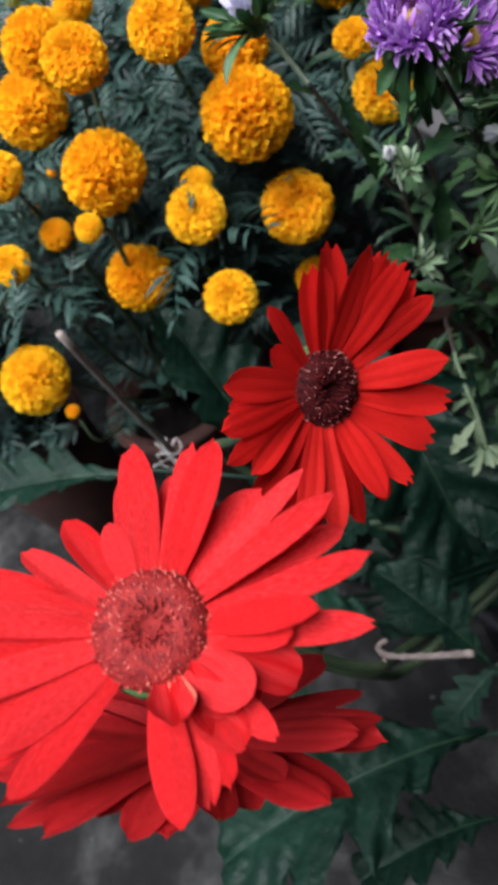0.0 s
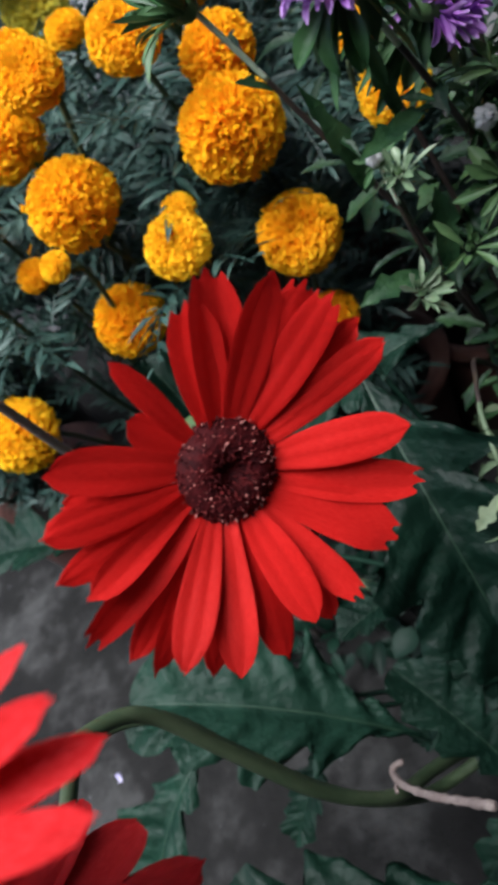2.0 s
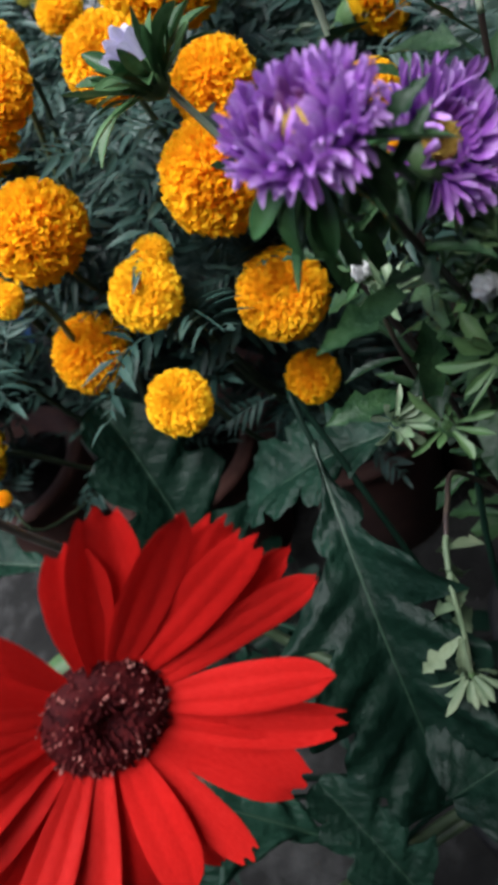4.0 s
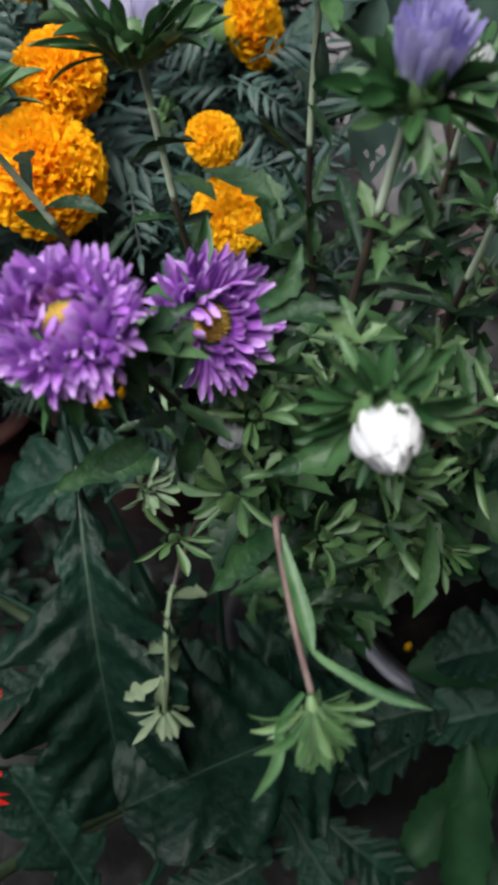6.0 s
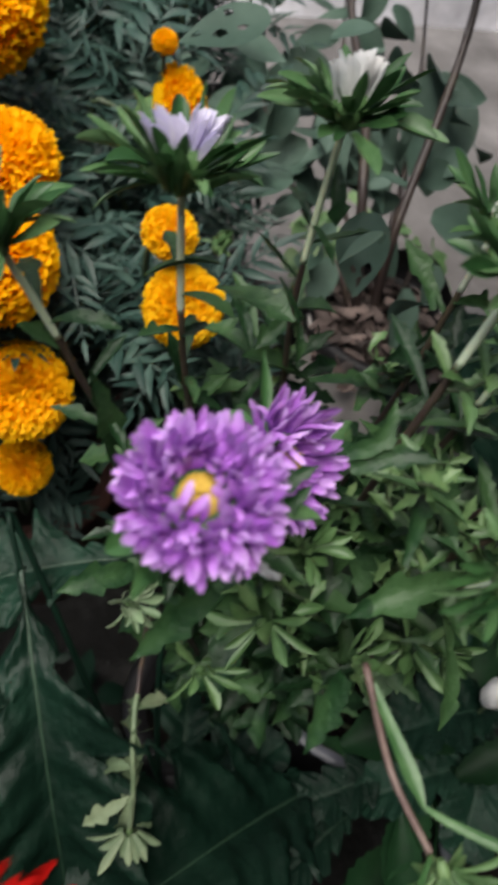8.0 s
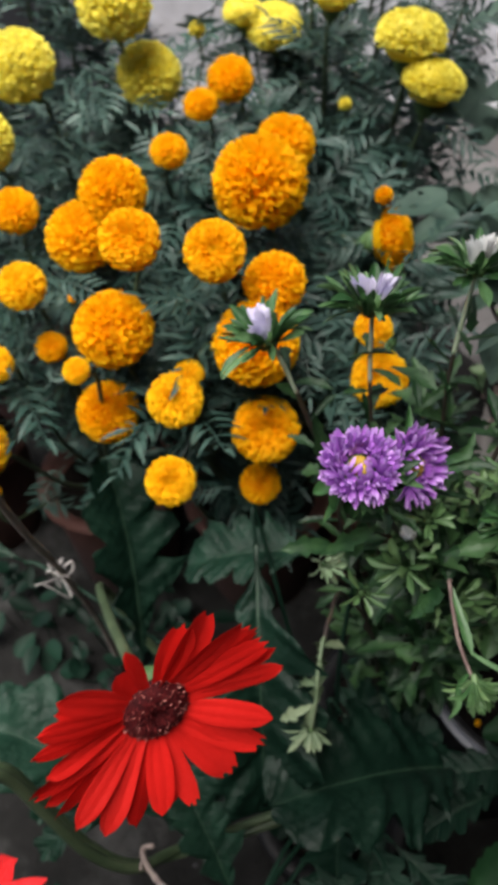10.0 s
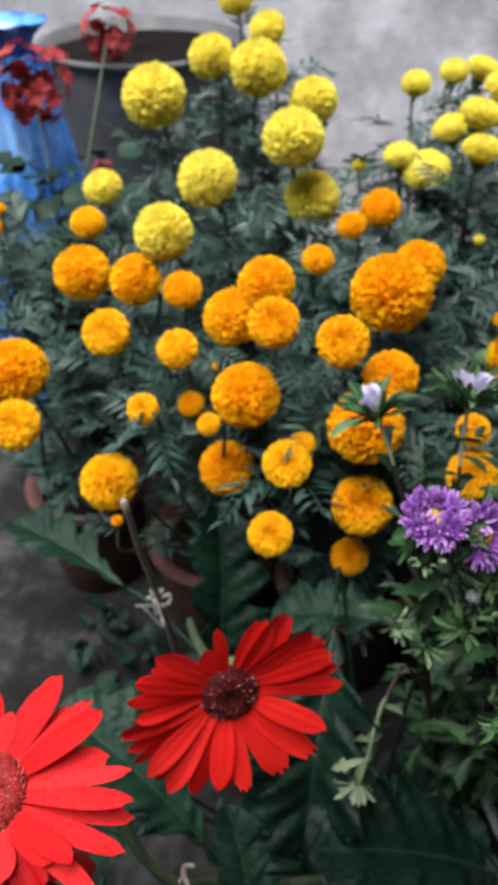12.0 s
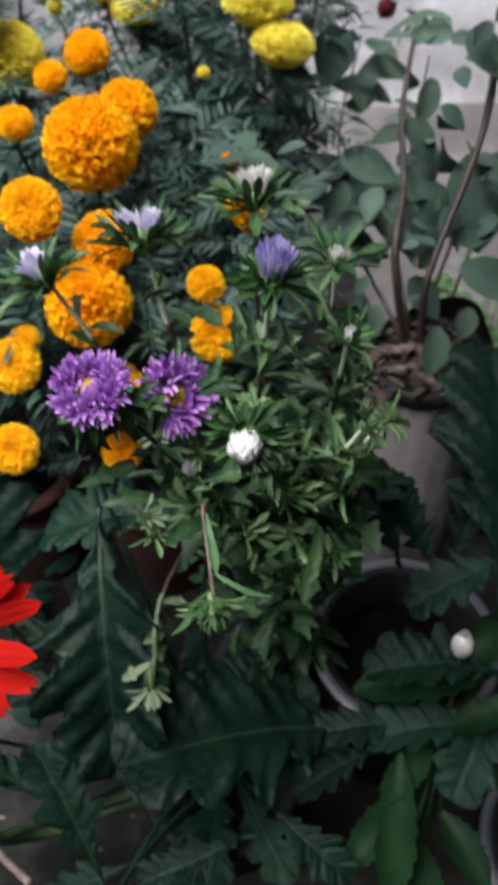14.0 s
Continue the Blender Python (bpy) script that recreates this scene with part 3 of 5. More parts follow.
plant_pot((-0.4, 0.74, 0.0), 0.092, 0.07, 0.21, TERRACOTTA, "brown terracotta pot of a marigold")
marigold_plant((-0.02, 0.86, 0.19), P3_HEADS, "orange", "marigold with small orange flowers", 460, 3, ())
plant_pot((-0.02, 0.86, 0.0), 0.092, 0.07, 0.21, TERRACOTTA, "brown terracotta pot of a marigold")
marigold_plant((0.19, 0.70, 0.17), P4_HEADS, "orange", "marigold with few orange flowers", 380, 4, ((0.153, 0.705, 0.607, 0.017), (0.119, 0.923, 0.514, 0.012),))
plant_pot((0.19, 0.7, 0.0), 0.085, 0.07, 0.19, TERRACOTTA, "brown terracotta pot of a marigold")
marigold_plant((-0.22, 1.00, 0.19), YL_HEADS, "yellow", "marigold with lemon yellow pompon flowers", 760, 6, ((-0.041, 0.947, 0.664, 0.018),))
plant_pot((-0.22, 1.0, 0.0), 0.092, 0.07, 0.21, TERRACOTTA, "brown terracotta pot of a marigold")
marigold_plant((0.12, 1.04, 0.19), ZR_HEADS, "yellow", "marigold with many small yellow flowers", 760, 7, ((0.122, 0.867, 0.618, 0.014),))
plant_pot((0.12, 1.04, 0.0), 0.092, 0.07, 0.21, TERRACOTTA, "brown terracotta pot of a marigold")



# ---- gerberas ----
def floret_disc(parent, radius, height, mat, tip_mat, seed, count=560, ring=0.42):
    rng = np.random.default_rng(seed)
    dome, tips = Mesh(), Mesh()
    lathe(dome, [(radius, -0.003), (radius * 0.98, height * 0.35), (radius * 0.75, height * 0.85), (radius * 0.45, height), (radius * 0.22, height * 0.55), (0.0003, height * 0.35)], 28)
    for i in range(count):
        f = math.sqrt((i + 0.5) / count)
        a = i * 2.39996 + rng.uniform(-0.15, 0.15) / (f + 0.2)
        r = radius * f * rng.uniform(0.96, 1.03)
        z = height * (1 - 0.75 * f**3) - height * 1.1 * max(0.0, 1 - f / 0.3)
        lean = frame_of((math.cos(a) * f * 0.8, math.sin(a) * f * 0.8, 1.0), rng.uniform(0, 3))
        h, w = radius * rng.uniform(0.06, 0.13), radius * rng.uniform(0.018, 0.03)
        m = Matrix.Translation((r * math.cos(a), r * math.sin(a), z - h * 0.3)) @ lean
        v = np.array([(w, 0, 0), (0, w, 0), (-w, 0, 0), (0, -w, 0), (w * 0.7, 0, h), (0, w * 0.7, h), (-w * 0.7, 0, h), (0, -w * 0.7, h)])
        faces = [(0, 1, 5, 4), (1, 2, 6, 5), (2, 3, 7, 6), (3, 0, 4, 7), (4, 5, 6, 7)]
        (tips if ring < f and rng.random() < 0.4 else dome).add(placed(v, m), faces)
    disc = part("disc", dome, mat, parent)
    part("floret_tip", tips, tip_mat, disc, kind="stuff")


def facing(normal):
    """A turn whose z is the normal and whose x lies level."""
    z = Vector(normal).normalized()
    x = Vector((0, 0, 1)).cross(z).normalized()
    y = z.cross(x)
    return Matrix(((x.x, y.x, z.x, 0), (x.y, y.y, z.y, 0), (x.z, y.z, z.z, 0), (0, 0, 0, 1)))


def ray_petal(rng, wide, kind, curl):
    """A gerbera petal of length 1 along +x, grooved along its length. kind: 0 a blunt point, 1 a toothed tip, 2 a slim finger."""
    n, k = 15, 9
    s = np.linspace(-1, 1, k)

    def half(u):
        rise = 0.5 + 0.5 * math.sin(min(1.0, u / 0.6) * math.pi / 2)
        if kind == 1:
            return rise * (1 if u < 0.72 else 1 - 0.42 * ((u - 0.72) / 0.28) ** 1.6)
        if kind == 2:
            return rise * (1 if u < 0.55 else math.sqrt(max(0.02, 1 - ((u - 0.55) / 0.455) ** 2.2)))
        return rise * (1 if u < 0.62 else max(0.05, (1 - ((u - 0.62) / 0.385) ** 2.6) ** 0.62))

    verts, faces = strap(1.0, wide, half, curl, rng.uniform(-0.15, 0.3), n, k, 0.0, rng.uniform(-0.22, 0.22))
    v = verts.reshape(n, k, 3)
    groove = np.cos(s * math.pi * 2.5) * 0.005 * wide / 0.2
    v[:, :, 2] += groove * np.sin(np.linspace(0.1, 1, n) * math.pi * 0.9)[:, None]
    v[:, :, 2] += 0.012 * np.sin(np.linspace(0, rng.uniform(4, 8), n) + rng.uniform(0, 6))[:, None] * s
    v[:, :, 1] += (rng.uniform(-0.05, 0.05) * np.linspace(0, 1, n) ** 2)[:, None]
    if kind == 1:
        cut = np.abs(np.sin((s + rng.uniform(-0.15, 0.15)) * math.pi * 1.05))
        for i, f in ((n - 1, 1.0), (n - 2, 0.55)):
            v[i, :, 0] += (0.09 * (1 - cut) - 0.05 * np.abs(s) - 0.03) * f
    else:
        v[n - 1, :, 0] += np.interp(s, (-1, -0.35, 0.05, 0.4, 1), rng.uniform(-0.035, 0.03, 5))
    one = Mesh()
    one.add(v.reshape(-1, 3), faces)
    return one


def gerbera_flower(plant, centre, normal, radius, mat, disc_mat, seed, petals, disc=0.28, label="", stubs=()):
    """petals: for each one its turn, its length and width over the radius, its rise and its kind."""
    rng = np.random.default_rng(seed)
    m = Matrix.Translation(centre) @ facing(normal)
    base = Mesh()
    lathe(base, [(radius * 0.05, -radius * 0.30), (radius * 0.20, -radius * 0.24), (radius * 0.30, -radius * 0.10), (radius * 0.29, -0.001), (0.001, 0.0)], 24)
    flower = part("flower", base, PALE_GREEN, plant, label, m)
    floret_disc(flower, radius * disc, radius * 0.11, disc_mat, PALE_TIP if disc_mat is ROSY else DARK_TIP, seed)
    foot = radius * disc * 0.85
    for turn, long, wide, rise, kind in petals:
        one = ray_petal(rng, wide / long * (1.24 if kind == 0 else 1.12), kind, rng.uniform(-0.16, 0.06))
        size = radius * long
        mm = (Matrix.Rotation(math.radians(turn), 4, "Z") @ Matrix.Translation((foot, 0, radius * 0.12 * rise)) @ Matrix.Rotation(-rise - 0.05, 4, "Y")
              @ Matrix.Rotation(rng.uniform(-0.2, 0.2), 4, "X") @ Matrix.Diagonal((size, size, size, 1)))
        part("petal", one, mat, flower, m=mm)
    for deg, long, rise, wide, curl, skin in stubs:
        one = Mesh()
        one.add(*strap(radius * long, radius * wide, petal_shape, curl, 0.5, 11, 7, 0.02, rng.uniform(-0.3, 0.3)))
        mm = Matrix.Rotation(math.radians(deg), 4, "Z") @ Matrix.Translation((foot, 0, radius * 0.03)) @ Matrix.Rotation(-rise, 4, "Y") @ Matrix.Rotation(rng.uniform(-0.3, 0.3), 4, "X")
        part("petal", one, skin, flower, "short curled petal" if skin is not SALMON else "rolled petal showing its pale underside", mm)
    return flower


def lobed_leaf(length, width, seed, curl=-0.6, lobes=4, cup=0.25):
    """A gerbera leaf along +x: deep forward-pointing lobes, a sunken rib with side veins, blistered between them."""
    rng = np.random.default_rng(seed)
    n, k = 100, 19
    u, s = np.linspace(0, 1, n), np.linspace(-1, 1, k)
    stalk = np.clip((u - 0.10) / 0.30, 0.0, 1.0) ** 1.1 * 0.94 + 0.06
    envelope = stalk * np.clip(1 - ((u - 0.55) / 0.455) ** 2 * (u > 0.55), 0.0, 1) ** 0.55 + 0.004
    theta = curl * u
    x = np.concatenate([[0], np.cumsum(np.cos((theta[1:] + theta[:-1]) / 2))]) * length / (n - 1)
    z = np.concatenate([[0], np.cumsum(np.sin((theta[1:] + theta[:-1]) / 2))]) * length / (n - 1)
    bend = rng.uniform(-0.3, 0.3)
    verts = np.zeros((n, k, 3))
    ph = rng.uniform(0, 1, 2)
    big = [rng.uniform(0.6, 1.0, 12) for _ in range(2)]
    droop = [rng.uniform(-0.16, 0.10, 12) for _ in range(2)]
    fine = rng.uniform(0, 6, 4)
    for j in range(k):
        side, edge = (0 if s[j] < 0 else 1), abs(s[j])
        cell = u * lobes + ph[side]
        saw, which = cell % 1.0, np.floor(cell).astype(int) % 12
        tooth = np.where(saw < 0.70, np.sin(saw / 0.70 * np.pi / 2) ** 0.9, ((1 - saw) / 0.30) ** 0.7) * big[side][which]
        tooth = tooth * (1 - 0.2 * np.abs(np.sin(cell * 2.6 * np.pi)))
        deep = 0.8 * np.clip(1.35 - 1.1 * u, 0.25, 1)
        y = s[j] * width / 2 * envelope * (1 - deep * (1 - tooth) * edge**1.2)
        vein = np.abs(((cell - 0.55 * edge) % 1.0) - 0.55)
        swell = 0.05 * width * (np.clip(vein * 2.4, 0, 1) ** 0.7) * edge**0.6 * (1.15 - edge) * 1.6
        swell = swell + 0.024 * width * np.sin(cell * 15 + 9 * edge + fine[side]) * np.sin(edge * 14 + fine[2 + side] + 3 * cell) * np.clip(edge * 3, 0, 1)
        fall = droop[side][which] * width * edge**2 * np.sin(saw * np.pi)
        rise = cup * abs(y) + swell + fall
        verts[:, j, 0] = x - np.sin(theta) * rise + 0.34 * abs(y)
        verts[:, j, 1] = y + bend * length * (u**2) * 0.4
        verts[:, j, 2] = z + np.cos(theta) * rise
    leaf = Mesh()
    leaf.add(verts.reshape(-1, 3), grid_faces(n, k))
    rib = Mesh()
    mid = verts[:, k // 2]
    tube(rib, [*mid[::6], mid[-1] * 0.999], 0.0065, 0.001, 7, 2)
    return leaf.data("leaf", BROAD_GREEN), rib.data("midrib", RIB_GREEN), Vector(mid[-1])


LEAVES = [lobed_leaf(1.0, w, 40 + i, c, l, 0.45 if i == 5 else 0.25) for i, (w, c, l) in enumerate(((0.60, -0.7, 5.2), (0.54, -1.0, 5.8), (0.46, -0.4, 5.0), (0.56, -1.3, 5.4), (0.52, -0.2, 6.0), (0.57, -0.6, 5.2)))]


def leaf_on(plant, foot, tip, kind, roll=0.0, label="", long=1.08):
    """A broad leaf from its foot to its tip."""
    a, b = Vector(foot), Vector(tip)
    way = b - a
    data, rib, end = LEAVES[kind]
    turn = end.rotation_difference(way)
    up = turn @ Vector((0, 0, 1))
    side = way.normalized()
    want = Vector((0, 0, 1)) - side * side.z
    ang = math.atan2(up.cross(want).dot(side), up.dot(want)) if want.length > 1e-3 else 0.0
    size = way.length / end.length
    m = Matrix.Translation(a) @ Matrix.Rotation(ang + roll, 4, side) @ turn.to_matrix().to_4x4() @ Matrix.Diagonal((size, size, size, 1))
    ob = part("leaf", data, None, plant, label, m)
    part("midrib", rib, None, ob)
    return ob


FOOT = (0.13, 0.30, 0.20)
gerbera = thing("gerbera_plant", "red gerbera with broad lobed dark leaves", "plant", FOOT)


def rel(p, o=FOOT):
    return tuple(a - b for a, b in zip(p, o))


# turn in degrees, length, width, rise and kind of each petal
RED_PETALS = ((62, 0.6, 0.23, 0.13, 1), (52, 0.73, 0.27, 0.2, 1), (37, 0.74, 0.2, 0.26, 0), (24, 0.75, 0.2, 0.16, 1), (15, 0.75, 0.21, 0.24, 1), (0, 0.78, 0.16, 0.1, 0),
              (353, 0.8, 0.18, 0.2, 0), (326, 0.73, 0.19, 0.28, 0), (306, 0.86, 0.21, 0.14, 1), (292, 0.79, 0.25, 0.22, 1), (267, 0.74, 0.16, 0.24, 1), (261, 0.82, 0.15, 0.08, 0),
              (252, 0.64, 0.18, 0.32, 0), (241, 0.77, 0.2, 0.18, 0), (221, 0.76, 0.17, 0.28, 0), (218, 0.78, 0.14, 0.1, 0), (204, 0.73, 0.16, 0.3, 0), (202, 0.79, 0.14, 0.12, 0),
              (193, 0.76, 0.14, 0.08, 0), (179, 0.79, 0.18, 0.22, 1), (164, 0.68, 0.13, 0.28, 0), (161, 0.72, 0.13, 0.14, 0), (146, 0.73, 0.16, 0.22, 0), (138, 0.58, 0.14, 0.1, 0),
              (128, 0.68, 0.18, 0.2, 0), (93, 0.6, 0.11, 0.24, 2), (107, 0.35, 0.17, 0.1, 2))
CORAL_PETALS = ((34, 0.66, 0.17, 0.2, 2), (42, 0.56, 0.14, 0.0, 2), (7, 0.69, 0.18, 0.25, 2), (13, 0.66, 0.15, 0.15, 2), (20, 0.54, 0.13, 0.0, 0), (349, 0.6, 0.19, 0.0, 0),
                (339, 0.76, 0.1, 0.2, 0), (328, 0.79, 0.13, 0.25, 2), (324, 0.79, 0.14, 0.02, 2), (309, 0.82, 0.13, 0.2, 2), (298, 0.57, 0.14, 0.3, 2), (294, 0.77, 0.14, 0.05, 2),
                (291, 0.44, 0.15, 0.2, 2), (261, 0.35, 0.23, 0.3, 2), (257, 0.5, 0.13, 0.0, 2), (171, 0.66, 0.14, 0.15, 2), (158, 0.6, 0.15, 0.2, 2), (158, 0.79, 0.13, 0.0, 2),
                (146, 0.7, 0.14, 0.1, 2), (136, 0.74, 0.15, 0.2, 2), (123, 0.78, 0.15, 0.1, 2), (114, 0.76, 0.15, 0.2, 2), (100, 0.76, 0.15, 0.1, 2), (88, 0.51, 0.13, 0.15, 2),
                (246, 0.44, 0.2, 0.05, 2), (228, 0.55, 0.18, 0.0, 2), (219, 0.6, 0.17, 0.1, 2), (253, 0.3, 0.2, 0.0, 2), (236, 0.52, 0.17, 0.0, 2), (67, 0.46, 0.15, 0.1, 2), (53, 0.3, 0.13, 0.25, 2), (106, 0.49, 0.13, 0.28, 2))
LOW_PETALS = ((198, 0.82, 0.3, 0.0, 0), (205, 0.82, 0.28, 0.1, 0), (175, 0.73, 0.23, 0.0, 0), (160, 0.75, 0.22, 0.1, 0), (145, 0.5, 0.22, 0.0, 0), (161, 0.49, 0.19, 0.1, 0),
              (127, 0.63, 0.19, 0.1, 0), (113, 0.62, 0.18, 0.0, 0), (100, 0.68, 0.18, 0.1, 0), (81, 0.58, 0.22, 0.0, 0), (80, 0.83, 0.23, 0.1, 0), (66, 0.87, 0.25, 0.0, 0),
              (63, 0.9, 0.26, 0.1, 0), (39, 0.9, 0.27, 0.0, 0), (20, 0.85, 0.25, 0.05, 0), (0, 0.85, 0.25, 0.0, 0), (340, 0.85, 0.25, 0.05, 0), (318, 0.85, 0.25, 0.0, 0),
              (296, 0.85, 0.25, 0.05, 0), (274, 0.85, 0.25, 0.0, 0), (252, 0.85, 0.25, 0.05, 0), (230, 0.85, 0.25, 0.0, 0), (190, 0.7, 0.2, 0.2, 0), (120, 0.55, 0.18, 0.2, 0))
gerbera_flower(gerbera, rel((0.0025, 0.2140, 0.620)), (0.53, -0.78, 0.33), 0.066, RED, MAROON, 5, RED_PETALS, 0.27, "deep red open flower with a maroon disc")
gerbera_flower(gerbera, rel((-0.074, 0.103, 0.684)), (0.2, -0.2, 0.96), 0.064, CORAL, ROSY, 6, CORAL_PETALS, 0.28, "bright coral red flower with a rosy disc",
               ((279, 0.5, 0.15, 0.24, -0.9, CORAL), (262, 0.42, -0.1, 0.24, -1.2, CORAL),
                (266, 0.26, -0.3, 0.16, 0.8, SALMON), (248, 0.34, 0.5, 0.2, -1.3, CORAL), (236, 0.32, 0.2, 0.13, 1.0, SALMON), (226, 0.36, 0.5, 0.2, 0.6, CORAL)))
# its darker petals carry the shade of the coral flower above
gerbera_flower(gerbera, rel((-0.091, 0.093, 0.618)), (0.441, 0.622, 0.757), 0.067, SHADED_RED, MAROON, 7, LOW_PETALS, 0.19, "red flower hanging below another, shade put into its colour")
for _pts in ([(-0.0045, 0.2265, 0.6172), (-0.012, 0.238, 0.600), (-0.03, 0.27, 0.55), (-0.075, 0.352, 0.45), (-0.105, 0.42, 0.362), (-0.06, 0.40, 0.26), (0.02, 0.35, 0.21)],
             [(-0.074, 0.103, 0.676), (-0.095, 0.135, 0.62), (-0.119, 0.166, 0.561), (-0.122, 0.194, 0.532), (-0.108, 0.211, 0.501), (-0.094, 0.205, 0.446), (-0.073, 0.193, 0.384), (-0.047, 0.193, 0.332), (-0.024, 0.214, 0.288), (0.017, 0.243, 0.231), (0.10, 0.28, 0.21)],
             [(-0.096, 0.086, 0.609), (-0.103, 0.123, 0.568), (-0.143, 0.205, 0.502), (-0.12, 0.224, 0.471), (-0.104, 0.217, 0.414), (-0.081, 0.204, 0.35), (-0.055, 0.202, 0.297), (-0.029, 0.227, 0.211), (0.09, 0.27, 0.2)]):
    _m = Mesh()
    tube(_m, [rel(p) for p in _pts], 0.0036, 0.0046, 10, 8)
    part("stalk", _m, STEM_GREEN, gerbera)


def gerbera_leaves(rows):
    """Leaves from foot to tip, each on a stalk that rises from the crown."""
    for foot, tip, kind in rows:
        leaf = leaf_on(gerbera, rel(foot), rel(tip), kind, 0.5 if kind == 2 and tip[2] > 0.45 else 0.0)
        a, b = Vector(rel(foot)), Vector(rel(tip))
        start = Vector((0.012 * math.cos(foot[0] * 90), 0.012 * math.sin(foot[0] * 90), -0.025))
        stalk = Mesh()
        tube(stalk, [start, start.lerp(a, 0.55) + Vector((0, 0, 0.03 if foot[2] > 0.3 else 0.0)), a - (b - a) * 0.12, a + (b - a) * 0.04], 0.0024, 0.0016, 7, 5)
        part("leaf_stalk", stalk, BROAD_GREEN, gerbera)


gerbera_leaves((
    ((-0.026, 0.24, 0.264), (-0.191, 0.288, 0.379), 0),
    ((-0.169, 0.286, 0.299), (-0.272, 0.197, 0.22), 1),
    ((-0.096, 0.269, 0.272), (-0.151, 0.219, 0.228), 4),
    ((-0.07, 0.37, 0.30), (-0.093, 0.482, 0.485), 2),
    ((-0.192, 0.458, 0.339), (-0.358, 0.498, 0.366), 2),
    ((0.004, 0.139, 0.267), (-0.202, 0.113, 0.315), 3),
    ((0.034, 0.177, 0.26), (-0.020, 0.262, 0.34), 2),
    ((-0.012, 0.091, 0.216), (-0.125, 0.081, 0.252), 1),
    ((0.043, 0.405, 0.475), (0.055, 0.245, 0.335), 5),
    ((0.114, 0.418, 0.44), (-0.019, 0.418, 0.41), 0),
    ((0.25, 0.305, 0.235), (0.059, 0.232, 0.372), 0),
))
gerbera_leaves((
    ((0.12, 0.335, 0.30), (0.205, 0.270, 0.27), 2),
    ((0.02, 0.335, 0.30), (-0.05, 0.300, 0.33), 2),
    ((0.008, 0.288, 0.27), (-0.035, 0.245, 0.24), 4),
    ((0.15, 0.215, 0.24), (0.06, 0.180, 0.24), 4),
    ((0.17, 0.245, 0.22), (0.24, 0.190, 0.20), 1),
    ((0.05, 0.20, 0.22), (-0.03, 0.165, 0.20), 2),
    ((0.06, 0.36, 0.26), (0.0, 0.42, 0.24), 4),
    ((0.308, 0.306, 0.28), (0.205, 0.289, 0.275), 4),
    ((0.275, 0.285, 0.24), (0.195, 0.245, 0.245), 1),
))
_rng = np.random.default_rng(12)
for _i in range(10):
    _a = _i * 2.39996 + 0.4
    _far, _up = _rng.uniform(0.08, 0.15), _rng.uniform(-0.02, 0.06)
    leaf_on(gerbera, (0.02 * math.cos(_a), 0.02 * math.sin(_a), -0.02), (_far * math.cos(_a), _far * math.sin(_a), _up), _i % 5, _rng.uniform(-0.3, 0.3))

plant_pot((0.12, 0.29, 0.0), 0.075, 0.06, 0.17, BLACK_PLASTIC, "black plastic pot of a gerbera")


# ---- asters ----
AFOOT = (0.18, 0.45, 0.22)
aster = thing("aster_plant", "bushy aster with violet flowers and green buds", "plant", AFOOT)


def arel(p):
    return rel(p, AFOOT)


def aster_bracts(parent, count, length, width, lift, seed, mat=None, spread=0.5, goblet=False):
    """Leafy bracts under a flower: a loose star, or a goblet whose outer bracts spread and inner ones stand up round the petals."""
    rng = np.random.default_rng(seed)
    mesh = Mesh()
    for i in range(count):
        a = i * 2.39996 + rng.uniform(-0.3, 0.3)
        f = (i + rng.uniform(0, 1)) / count
        long = length * (rng.uniform(0.7, 1.1) if goblet else rng.uniform(0.65, 1.1)) * (1.1 - 0.4 * f if goblet else 1)
        bend = rng.uniform(-0.9, 0.6) if goblet else rng.uniform(-1.6, 0.4)
        rise = lift + (rng.uniform(-0.3, 0.3) + 0.95 * f if goblet else rng.uniform(-spread, spread))
        v, fc = strap(long, width * rng.uniform(0.75, 1.35), lambda u: (0.3 + 0.7 * min(1, u / 0.62) ** 1.2) * (1 if u < 0.62 else max(0.06, 1 - ((u - 0.62) / 0.39) ** 1.8) ** 0.8), bend, 0.6, 12, 5, 0, rng.uniform(-0.9, 0.9))
        m = Matrix.Rotation(a, 4, "Z") @ Matrix.Translation((length * (0.2 if goblet else 0.08), 0, rng.uniform(-0.15, 0.1) * length)) @ Matrix.Rotation(-rise, 4, "Y") @ Matrix.Rotation(rng.uniform(-0.5, 0.5), 4, "X")
        mesh.add(placed(v, m), fc)
    return part("ruff", mesh, mat or BRACT_GREEN, parent, "ruff of narrow green bracts", kind="stuff")


